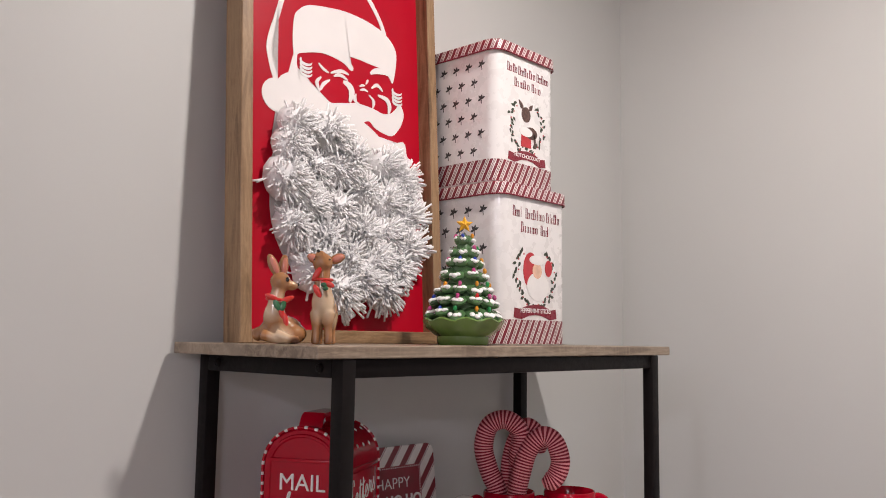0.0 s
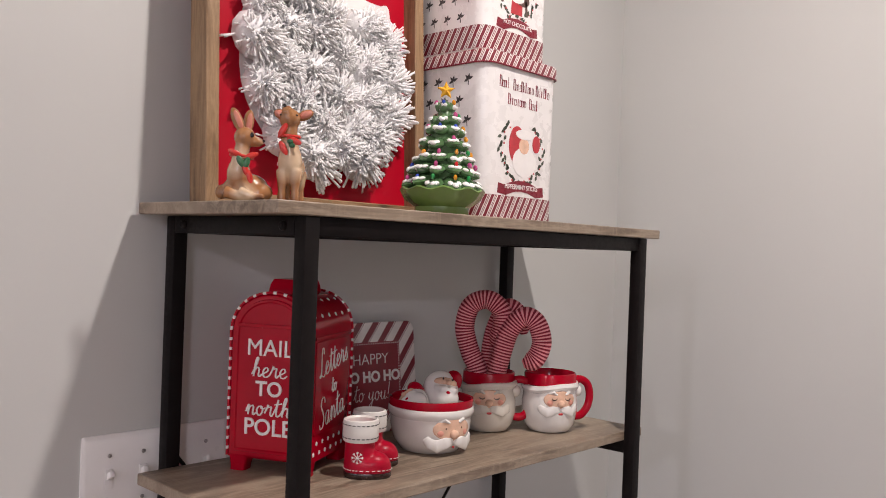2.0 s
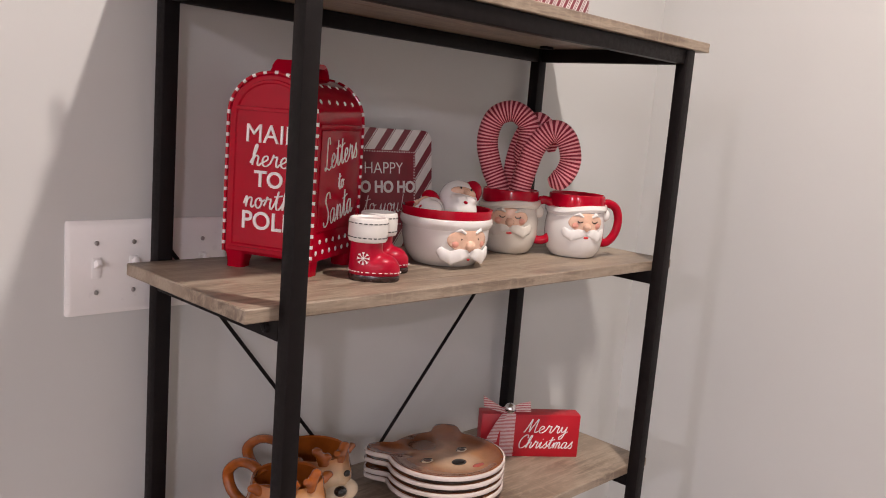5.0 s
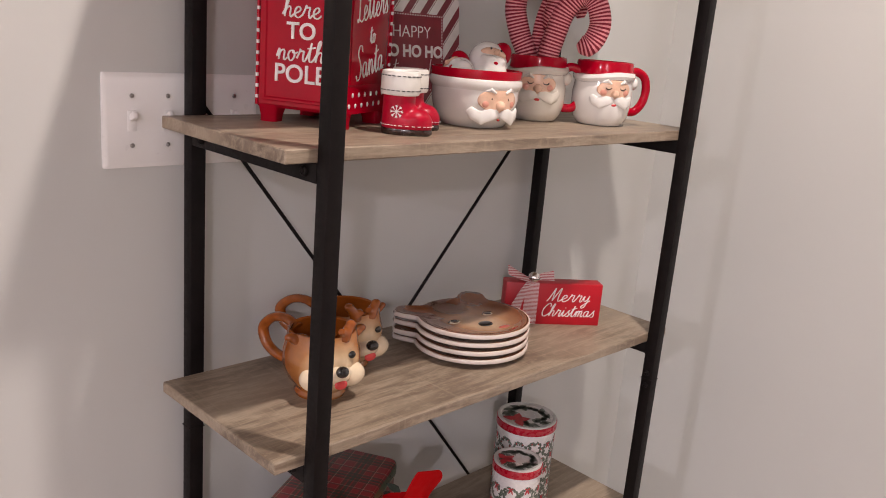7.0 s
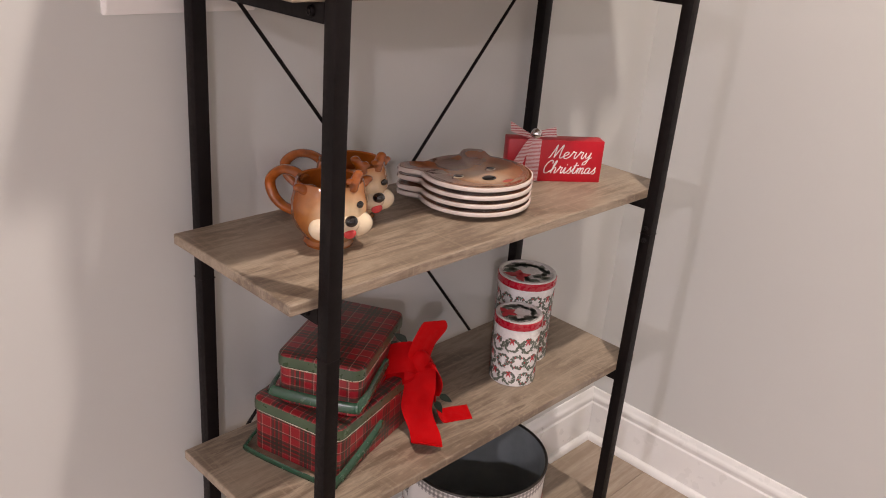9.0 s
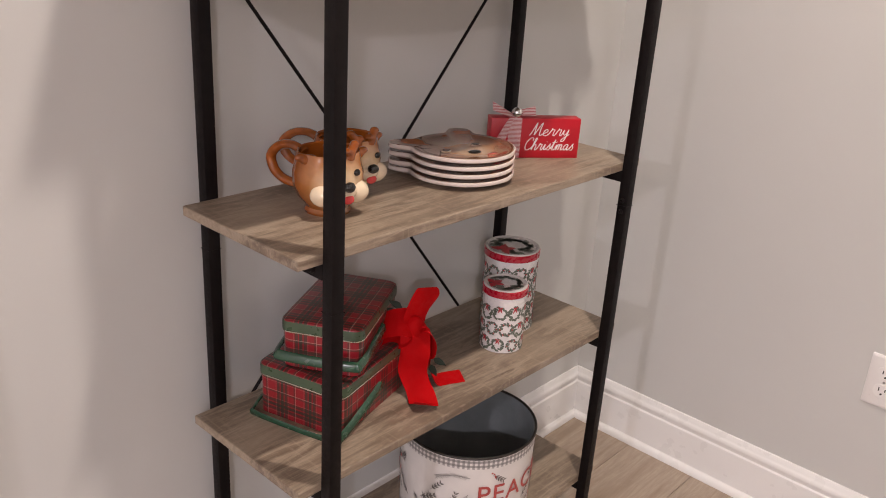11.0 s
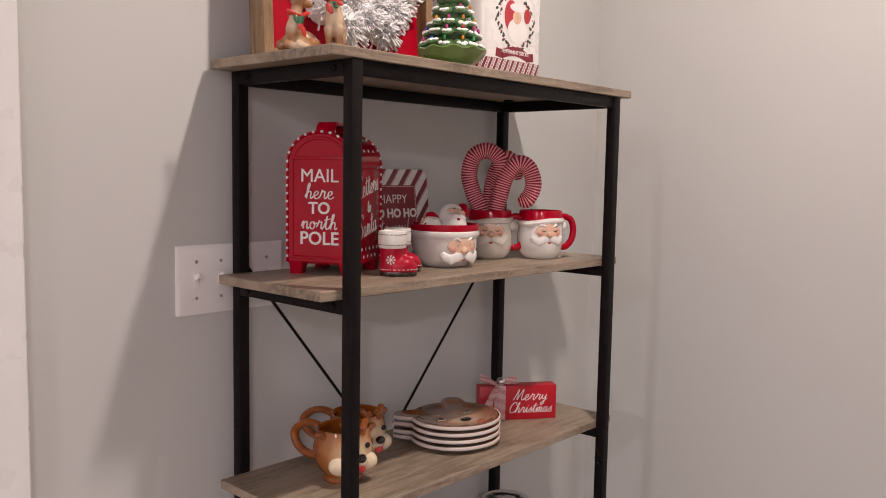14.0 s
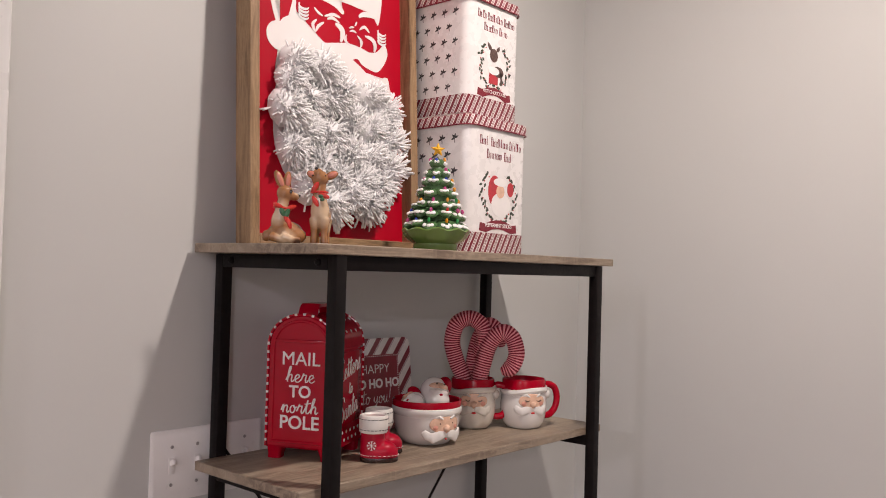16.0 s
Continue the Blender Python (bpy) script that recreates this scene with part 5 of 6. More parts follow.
def santa_bowl():
    t = thing("santa_bowl", pose(0.396, -0.158, Z1, 0, 0, -12), "white santa bowl with red rim holding small ornaments", "bowl")
    part("body", lathe_bm([(0, 0), (0.040, 0), (0.045, 0.002), (0.056, 0.018), (0.0605, 0.038), (0.061, 0.052), (0.0635, 0.055), (0.0655, 0.060), (0.0645, 0.065), (0.062, 0.067),
                           (0.058, 0.066), (0.056, 0.04), (0.045, 0.008), (0, 0.007)], 64), WHITE_GLAZE, t, "glazed white bowl")
    part("rim", lathe_bm([(0.0605, 0.0655), (0.0632, 0.067), (0.0640, 0.075), (0.0636, 0.078), (0.0618, 0.0785), (0.0600, 0.077), (0.0585, 0.066), (0.0605, 0.0655)], 64), RED, t, "red glazed rim")
    santa_cup(None, None, None, 1.15, 0.0612, 0.040, WHITE_GLAZE, t, 3)
    return t


santa_bowl()


def small_head(x, y, z, rx, ry, rz, s, label):
    """A small santa ornament: one plain moulded mesh in several glazes."""
    bm = ball_bm(0, 0, 0, 0.022, 0.020, 0.024)
    join(bm, ball_bm(0, -0.006, -0.012, 0.020, 0.016, 0.016))
    for sx in (-1, 1):
        join(bm, tube_bm([(sx * 0.001, -0.021, -0.004), (sx * 0.008, -0.0205, -0.007), (sx * 0.015, -0.016, -0.003)], [0.003, 0.0042, 0.0015], 10))
    bm = slot(melted(bm, 0.0015, 4), 0)
    join(bm, slot(ball_bm(0, -0.0135, 0.004, 0.015, 0.0085, 0.0066, 20, 12), 1))
    join(bm, slot(ball_bm(0, -0.023, 0.0015, 0.0034, 0.003, 0.003, 12, 8), 1))
    join(bm, slot(ball_bm(0.014, -0.004, 0.012, 0.011, 0.014, 0.013, 16, 10), 2))
    for sx in (-1, 1):
        join(bm, slot(ball_bm(sx * 0.006, -0.0215, 0.006, 0.0012, 0.0010, 0.0014, 8, 6), 3))
    join(bm, slot(ball_bm(0, -0.0222, -0.0105, 0.0026, 0.0014, 0.0018, 10, 6), 2))
    ob = part("santa_ornament", bm, [WHITE_GLAZE, PEACH, RED, INK], None, m=pose(x, y, z, rx, ry, rz) @ Matrix.Diagonal((s, s, s, 1)))
    return tagged(ob, label, "ornament", "small santa ornaments")


small_head(0.414, -0.160, Z1 + 0.086, -28, 10, -26, 1.28, "small glazed santa ornament lying in the bowl")
small_head(0.368, -0.150, Z1 + 0.070, -60, -50, -45, 1.05, "small glazed santa ornament tipped over in the bowl")


def uv_tube(points, radius, segments=16):
    """A tube whose UV runs along its length in metres."""
    bm = tube_bm(points, radius, segments)
    bm.verts.index_update()
    uv = bm.loops.layers.uv.new("along")
    bm.verts.ensure_lookup_table()
    run = [0.0]
    for a, b in zip(points, points[1:]):
        run.append(run[-1] + (Vector(b) - Vector(a)).length)
    for f in bm.faces:
        for lp in f.loops:
            lp[uv].uv = (0.0, run[lp.vert.index // segments])
    return bm


CANE = stripes("striped_cane_fabric", (0, 1, 0), [(0.0, (0.24, 0.006, 0.025)), (0.52, (0.86, 0.33, 0.36))], 200, 0.85, 0.0, "UV")


def cane(x, y, rz, pts, r, label):
    path = smooth_path([(u, dpt, v) for u, dpt, v in pts])
    n = len(path)
    rad = [r * (0.82 + 0.18 * min(1, i / 6)) * (1 if n - 1 - i > 5 else 0.35 + 0.13 * (n - 1 - i)) for i in range(n)]
    ob = part("fabric_candy_cane", uv_tube(path, rad), CANE, None, m=pose(x, y, Z1, 0, 0, rz), angle=80)
    return tagged(ob, label, "candy cane", "fabric candy canes")


CX, CY, CR = 0.572, -0.122, -50
cane(CX, CY, CR, [(-0.014, 0.004, 0.012), (-0.018, 0.004, 0.09), (-0.034, 0.006, 0.13), (-0.044, 0.006, 0.17), (-0.034, 0.004, 0.207), (-0.006, 0.002, 0.218), (0.018, 0.0, 0.200), (0.018, 0.0, 0.168), (0.006, 0.004, 0.140)], 0.0165, "red and pink striped fabric candy cane in the mug")
cane(CX, CY, CR, [(0.008, -0.014, 0.012), (0.012, -0.014, 0.09), (0.020, -0.014, 0.130), (0.032, -0.014, 0.168), (0.055, -0.016, 0.193), (0.076, -0.018, 0.184), (0.086, -0.020, 0.152), (0.076, -0.020, 0.124), (0.056, -0.020, 0.114)], 0.0165, "red and pink striped fabric candy cane drooping over the rim")
cane(CX, CY, CR, [(0.000, 0.018, 0.012), (0.000, 0.018, 0.09), (0.002, 0.020, 0.14), (0.012, 0.022, 0.18), (0.030, 0.022, 0.205), (0.050, 0.022, 0.190), (0.058, 0.022, 0.160)], 0.0155, "red and pink striped fabric candy cane behind the others")


# ---- third board ----
DEER_BROWN, DEER_CREAM = (0.27, 0.066, 0.008), (0.72, 0.53, 0.33)
DEER_GLAZE = zoned("deer_mug_glaze", [(DEER_BROWN,), ((0.46, 0.20, 0.06), (0, -0.042, 0.052), 0.058), (DEER_CREAM, (0, -0.056, 0.042), 0.045)], 0.1)
DEER_PLAIN = mottled("brown_deer_glaze", DEER_BROWN, 0.3, 50, 0.1, 0.6)
NOSE_CREAM = mottled("cream_muzzle_glaze", (0.76, 0.62, 0.44), 0.1, 50, 0.12, 0.6)


def deer_mug():
    t = thing("deer_mug", pose(0, 0, 0), "glossy brown deer face mug with loop handle", "mug", "deer mugs")
    part("body", lathe_bm([(0, 0), (0.030, 0), (0.031, 0.004), (0.0285, 0.009), (0.030, 0.013), (0.040, 0.026), (0.0455, 0.044), (0.0455, 0.062), (0.042, 0.080), (0.0405, 0.092), (0.0395, 0.094),
                           (0.0375, 0.092), (0.039, 0.08), (0.041, 0.05), (0.03, 0.018), (0, 0.014)], 56), DEER_GLAZE, t, "brown body fading to a cream face")
    muz = ball_bm(0, -0.037, 0.043, 0.020, 0.019, 0.015)
    for sx in (-1, 1):
        join(muz, ball_bm(sx * 0.021, -0.032, 0.037, 0.020, 0.016, 0.018))
    part("muzzle", melted(muz, 0.0018, 6), NOSE_CREAM, t, "cream glazed muzzle and cheeks")
    part("nose", ball_bm(0, -0.0575, 0.054, 0.0078, 0.0066, 0.0078), INK, t, "black glazed nose")
    part("tongue", ball_bm(0.001, -0.0535, 0.034, 0.0080, 0.0034, 0.0070), MOUTH, t, "red tongue")
    for sx in (-1, 1):
        part("eye", ball_bm(sx * 0.0185, -0.0425, 0.0690, 0.0046, 0.0024, 0.0052, 14, 10), INK, t)
        part("ear", melted(join(ball_bm(sx * 0.034, -0.012, 0.086, 0.012, 0.006, 0.008), ball_bm(sx * 0.044, -0.010, 0.090, 0.008, 0.005, 0.006)), 0.0016, 4), DEER_PLAIN, t, m=pose(0, 0, 0))
        ant = tube_bm([(sx * 0.010, -0.034, 0.088), (sx * 0.013, -0.036, 0.099), (sx * 0.018, -0.034, 0.107)], [0.0085, 0.0068, 0.0055], 12)
        join(ant, ball_bm(sx * 0.019, -0.034, 0.109, 0.0062, 0.0060, 0.0062))
        join(ant, tube_bm([(sx * 0.012, -0.036, 0.096), (sx * 0.004, -0.040, 0.103)], [0.0062, 0.0048], 10))
        part("antler", melted(ant, 0.0015, 4), DEER_PLAIN, t, "stubby brown antler")
    hp = smooth_path([(0, 0.039, 0.080), (0, 0.058, 0.088), (0, 0.080, 0.083), (0, 0.096, 0.064), (0, 0.090, 0.042), (0, 0.070, 0.030), (0, 0.043, 0.029)], 5)
    part("handle", tube_bm(hp, [0.0080] * 2 + [0.0070] * (len(hp) - 4) + [0.0080] * 2, 14), DEER_PLAIN, t, "brown loop handle", m=pose(0, 0, 0, 0, 0, 24))
    return t


dm = deer_mug()
dm.matrix_basis = pose(0.152, -0.157, Z2, 0, 0, -12) @ Matrix.Diagonal((1.1, 1.1, 0.95, 1))
copy_thing(dm, pose(0.236, -0.098, Z2, 0, 0, -4) @ Matrix.Diagonal((1.06, 1.06, 0.95, 1)))

PLATE_WHITE = mottled("white_plate_glaze", (0.74, 0.65, 0.60), 0.05, 30, 0.12, 0.6)
PLATE_FACE = zoned("deer_plate_glaze", [((0.21, 0.062, 0.018),), ((0.42, 0.20, 0.085), (0.0, -0.012, 0.012), 0.064), ((0.52, 0.33, 0.20), (0.0, -0.022, 0.012), 0.036), ((0.11, 0.035, 0.012), (0.0, 0.055, 0.012), 0.032)], 0.1)
EYE_BROWN = mottled("brown_eye_glaze", (0.10, 0.05, 0.03), 0.2, 90, 0.12, 0.6)


def plate_outline(k, inset, z):
    """Deer-head plate: a disc with an ear at each upper side; the top of the head points to +y."""
    out = []
    for i in range(96):
        a = 360 * i / 96
        r = 0.091
        for mid in (48, 132):
            da = abs((a - mid + 180) % 360 - 180)
            r += 0.036 * math.exp(-(da / 13.0) ** 4)
        r = r * k - inset
        out.append((r * math.cos(radians(a)), r * math.sin(radians(a)) * 0.93, z))
    return out


def deer_plate(z, rz, top):
    t = thing("deer_plate", pose(0.433, -0.162, z, 0, 0, rz) @ Matrix.Diagonal((1, 1, 0.81, 1)), "deer-shaped ceramic plate, brown glaze and pale rim, in a stack" if not top else "deer-shaped ceramic plate with glazed face topping the stack", "plate", "stack of deer plates")
    part("body", loft_bm([plate_outline(0.66, 0, 0.0), plate_outline(0.70, 0, 0.0), plate_outline(0.970, 0, 0.0098), plate_outline(0.993, 0, 0.0112), plate_outline(1.003, 0, 0.0142), plate_outline(1.0, 0.0005, 0.0180), plate_outline(1.0, 0.005, 0.019), plate_outline(0.88, 0.004, 0.0155)], True, False), PLATE_WHITE, t, "pale glazed plate body")
    part("glaze", loft_bm([plate_outline(1.0, 0.0030, 0.0190), plate_outline(1.0, 0.005, 0.0193), plate_outline(0.88, 0.0045, 0.0158), plate_outline(0.80, 0.006, 0.0125), plate_outline(0.4, 0.0, 0.0118)], False, True), PLATE_FACE, t, "airbrushed brown glaze")
    if top:
        part("nose", ball_bm(0.0, -0.026, 0.0125, 0.0125, 0.0095, 0.0030), INK, t, "dark oval nose")
        for sx in (-1, 1):
            eye = part("eye", ball_bm(sx * 0.036, 0.004, 0.0124, 0.0105, 0.0062, 0.0014), NOSE_CREAM, t)
            part("iris", ball_bm(sx * 0.036, 0.004, 0.0130, 0.0068, 0.0052, 0.0014), EYE_BROWN, eye)
            part("eyelash", tube_bm([(sx * 0.047, 0.006, 0.0128), (sx * 0.036, 0.0115, 0.0128), (sx * 0.026, 0.005, 0.0128)], 0.0011, 6), INK, eye)
        part("tongue", ball_bm(0.016, -0.050, 0.0127, 0.0115, 0.0045, 0.0018), mottled("tongue_glaze", (0.36, 0.08, 0.06), 0.1, 60, 0.15, 0.5), t, m=pose(0, 0, 0))
    return t


for i in range(4):
    deer_plate(Z2 + 0.0128 * i, (-3, 2, -2, 0)[i], i == 3)

SIGN_RED = mottled("red_painted_block", (0.46, 0.003, 0.014), 0.07, 30, 0.45, 0.05, 300, 0.1)
RIBBON_STRIPE = stripes("striped_ribbon", (0, 0, 1), [(0.0, (0.42, 0.03, 0.05)), (0.45, (0.72, 0.60, 0.58))], 420, 0.7, 0.0)
BELL = mottled("silver_bell", (0.75, 0.74, 0.74), 0.08, 90, 0.22, 0, metal=1.0)


def strip_bm(points, width_dir, w, thick=0.0006):
    """A ribbon along points, w wide in width_dir (a vector, or one for each point)."""
    bm = bmesh.new()
    rows = []
    pts = [Vector(p) for p in points]
    for i, p in enumerate(pts):
        wd = Vector(width_dir[i] if isinstance(width_dir[0], (tuple, list, Vector)) else width_dir).normalized()
        d = (pts[min(len(pts) - 1, i + 1)] - pts[max(0, i - 1)]).normalized()
        nn = d.cross(wd).normalized() * thick / 2
        ww = (w[i] if isinstance(w, (list, tuple)) else w) / 2
        rows.append([bm.verts.new(p - wd * ww - nn), bm.verts.new(p + wd * ww - nn), bm.verts.new(p + wd * ww + nn), bm.verts.new(p - wd * ww + nn)])
    for a, b in zip(rows, rows[1:]):
        for k in range(4):
            bm.faces.new((a[k], a[(k + 1) % 4], b[(k + 1) % 4], b[k]))
    bm.faces.new(rows[0][::-1])
    bm.faces.new(rows[-1])
    return bm


def sign_block():
    w, d, h = 0.168, 0.030, 0.073
    t = thing("sign_block", pose(0.640, -0.150, Z2, 0, 0, -36), "red wooden greeting block with striped ribbon and bell", "sign")
    part("block", box_bm(-w / 2, -d / 2, 0, w / 2, d / 2, h, 0.0012), SIGN_RED, t, "red painted wooden block")
    for words, z, x in (("Merry", 0.0475, 0.026), ("Christmas", 0.0205, 0.028)):
        part("lettering", script_bm(words, 0.0112 if words == "Merry" else 0.0106, 0.00085, 0.30, 0.7, 1.3 if words == "Merry" else 1.15), PRINT_WHITE, t, "thin white script lettering", m=pose(x, -d / 2 - 0.0002, z))
    rx = -0.040
    band = strip_bm([(rx, -d / 2 - 0.001, 0.0005), (rx, -d / 2 - 0.001, h + 0.001), (rx, d / 2 + 0.001, h + 0.001), (rx, d / 2 + 0.001, 0.0005)], (1, 0, 0), 0.024)
    part("ribbon", band, RIBBON_STRIPE, t, "red and white striped ribbon band", smooth=False)
    knot = (rx - 0.004, -d / 2 + 0.002, h + 0.004)
    for sx in (-1, 1):
        tail = smooth_path([knot, (knot[0] + sx * 0.018, knot[1] - 0.004, knot[2] + 0.008), (knot[0] + sx * 0.040, knot[1] - 0.002, knot[2] + 0.010 + (0.008 if sx < 0 else 0))], 5)
        part("bow_loop", strip_bm(tail, (0, 0.55, 0.85), [0.006 + 0.012 * i / (len(tail) - 1) for i in range(len(tail))]), RIBBON_STRIPE, t, smooth=False)
    drop = smooth_path([knot, (knot[0] - 0.010, -d / 2 - 0.006, h - 0.008), (knot[0] - 0.020, -d / 2 - 0.008, h - 0.030), (knot[0] - 0.026, -d / 2 - 0.010, h - 0.046)], 5)
    part("ribbon_tail", strip_bm(drop, (1, 0, 0.15), [0.008 + 0.013 * i / (len(drop) - 1) for i in range(len(drop))]), RIBBON_STRIPE, t, smooth=False)
    bell = part("bell", ball_bm(knot[0] + 0.004, knot[1] - 0.008, knot[2] + 0.008, 0.0098, 0.0098, 0.0094), BELL, t, "small silver jingle bell")
    part("bell_slit", tube_bm([(knot[0] + 0.004 + 0.0099 * math.sin(a), knot[1] - 0.008 - 0.0096 * math.cos(a), knot[2] + 0.0068) for a in (radians(-70 + 14 * i) for i in range(11))], 0.0007, 6), INK, bell)
    return t


sign_block()


# ---- fourth board ----
def plaid(name, scale):
    """Tartan print: bands and thin lines crossing at right angles on every face."""
    m, nt, b = principled(name, 0.3, 0, (0.3, 0.02, 0.02), 0.25)
    tc = nt.nodes.new("ShaderNodeTexCoord")
    sep = nt.nodes.new("ShaderNodeSeparateXYZ")
    link(nt, tc.outputs["Object"], sep.inputs[0])
    geo = nt.nodes.new("ShaderNodeNewGeometry")
    vt = nt.nodes.new("ShaderNodeVectorTransform")
    vt.vector_type, vt.convert_from, vt.convert_to = "NORMAL", "WORLD", "OBJECT"
    link(nt, geo.outputs["True Normal"], vt.inputs[0])
    ns = nt.nodes.new("ShaderNodeSeparateXYZ")
    link(nt, vt.outputs[0], ns.inputs[0])

    def absolute(s, limit):
        a = nt.nodes.new("ShaderNodeMath")
        a.operation = "ABSOLUTE"
        link(nt, s, a.inputs[0])
        g = nt.nodes.new("ShaderNodeMath")
        g.operation = "GREATER_THAN"
        link(nt, a.outputs[0], g.inputs[0])
        g.inputs[1].default_value = limit
        return g.outputs[0]

    def pick(f, a, c):
        mx = nt.nodes.new("ShaderNodeMix")
        link(nt, f, mx.inputs[0])
        link(nt, a, mx.inputs[2])
        link(nt, c, mx.inputs[3])
        return mx.outputs[0]

    is_top, is_x = absolute(ns.outputs[2], 0.7), absolute(ns.outputs[0], 0.7)
    u = pick(is_x, sep.outputs[0], sep.outputs[1])
    v = pick(is_top, sep.outputs[2], sep.outputs[1])
    u = pick(is_top, u, sep.outputs[0])

    def bands(s, stops):
        k = nt.nodes.new("ShaderNodeMath")
        k.operation = "MULTIPLY_ADD"
        link(nt, s, k.inputs[0])
        k.inputs[1].default_value, k.inputs[2].default_value = scale, 10.13
        f = nt.nodes.new("ShaderNodeMath")
        f.operation = "FRACT"
        link(nt, k.outputs[0], f.inputs[0])
        return ramp(nt, f.outputs[0], stops, True)

    dark = [(0.0, (0, 0, 0)), (0.34, (0.75,) * 3), (0.44, (0, 0, 0)), (0.48, (0.9,) * 3), (0.58, (0, 0, 0)), (0.62, (0.75,) * 3), (0.72, (0, 0, 0)), (0.94, (0.5,) * 3)]
    thin = [(0.0, (0.34,) * 3), (0.022, (0, 0, 0)), (0.30, (0.15,) * 3), (0.318, (0, 0, 0)), (0.735, (0.15,) * 3), (0.753, (0, 0, 0))]
    col = (0.30, 0.008, 0.017)
    for s in (u, v):
        col = blend(nt, bands(s, dark), col, (0.022, 0.035, 0.025))
    for s in (u, v):
        col = blend(nt, bands(s, thin), col, (0.62, 0.52, 0.42))
    weave = ramp(nt, noise_tex(nt, tc.outputs["Object"], 900, 2), [(0.3, (0.8,) * 3), (0.7, (1.0,) * 3)])
    link(nt, blend(nt, 1.0, col, weave, "MULTIPLY"), b.inputs["Base Color"])
    return m


PLAID = plaid("tartan_print", 19.0)
TIN_GREEN = mottled("green_enamel", (0.018, 0.065, 0.035), 0.12, 30, 0.25, 0.4)
RIM_GREEN = mottled("muted_green_enamel", (0.05, 0.085, 0.045), 0.12, 30, 0.3, 0.3)
TIN_METAL = mottled("bright_tin", (0.62, 0.58, 0.50), 0.1, 60, 0.25, 0, metal=1.0)


def picnic_tin(x, y, z, w, d, h, rz, rim, label, drop):
    t = thing("picnic_tin", pose(x, y, z, 0, 0, rz), label, "tin box", "tartan tin boxes")
    r = 0.016
    lid = 0.022
    part("body", loft_bm([[(a, b, zz) for a, b in rounded_rect(w - k, d - k, r)] for zz, k in ((0, 0.004), (0.0015, 0), (h - lid + 0.004, 0))]), PLAID, t, "red tartan printed tin body")
    part("metal_edge", tube_bm([(a, b, h - lid + 0.002) for a, b in rounded_rect(w + 0.002, d + 0.002, r)], 0.0012, 8, True), TIN_METAL, t, "bright metal edge")
    lid_ob = part("lid", loft_bm([[(a, b, zz) for a, b in rounded_rect(w + k, d + k, r + 0.001)] for zz, k in ((h - lid + 0.004, 0.004), (h - 0.006, 0.004), (h - 0.002, 0.001), (h, -0.006))], False, True), PLAID, t, "tartan lid")
    part("lid_band", loft_bm([[(a, b, zz) for a, b in rounded_rect(w + k, d + k, r + 0.001)] for zz, k in ((h - lid + 0.004, 0.0046), (h - 0.007, 0.0046), (h - 0.003, 0.0034))], False, False), rim, lid_ob, "green lid band")
    hw, hd = w / 2 + 0.006, d / 2
    ang = radians(drop)
    for side in (-1,):
        pts = [(-hw, 0, h * 0.52), (-hw, -hd * 0.45, h * 0.52 - math.sin(ang) * hd * 0.45), (-hw + 0.002, -hd - 0.004, h * 0.52 - math.sin(ang) * hd * 0.95), (-hw + 0.018, -hd - 0.016, h * 0.52 - math.sin(ang) * (hd + 0.012)),
               (hw - 0.018, -hd - 0.016, h * 0.52 - math.sin(ang) * (hd + 0.012)), (hw - 0.002, -hd - 0.004, h * 0.52 - math.sin(ang) * hd * 0.95), (hw, -hd * 0.45, h * 0.52 - math.sin(ang) * hd * 0.45), (hw, 0, h * 0.52)]
        part("handle", tube_bm(smooth_path(pts, 5), 0.0080, 10, False, 0.3), TIN_GREEN, t, "dark green metal carrying handle")
    for sx in (-1, 1):
        part("rivet", lathe_bm([(0.0055, 0), (0.0052, 0.002), (0, 0.003)], 16), TIN_GREEN, t, m=pose(sx * hw, 0, h * 0.52, 0, 90 * sx, 0))
    return t


picnic_tin(0.205, -0.120, Z3, 0.156, 0.208, 0.088, -74, RIM_GREEN, "large red tartan tin box with green handle", 22)
picnic_tin(0.220, -0.114, Z3 + 0.0885, 0.128, 0.196, 0.080, -60, RIM_GREEN, "smaller red tartan tin box stacked on the larger", 8)

VELVET = mottled("red_velvet_ribbon", (0.46, 0.0015, 0.003), 0.07, 40, 0.75, 0, 900, 0.3)
VELVET.node_tree.nodes["Principled BSDF"].inputs["Specular IOR Level"].default_value = 0.12
PINE_LEAF = mottled("dark_artificial_leaf", (0.008, 0.02, 0.012), 0.3, 90, 0.5)


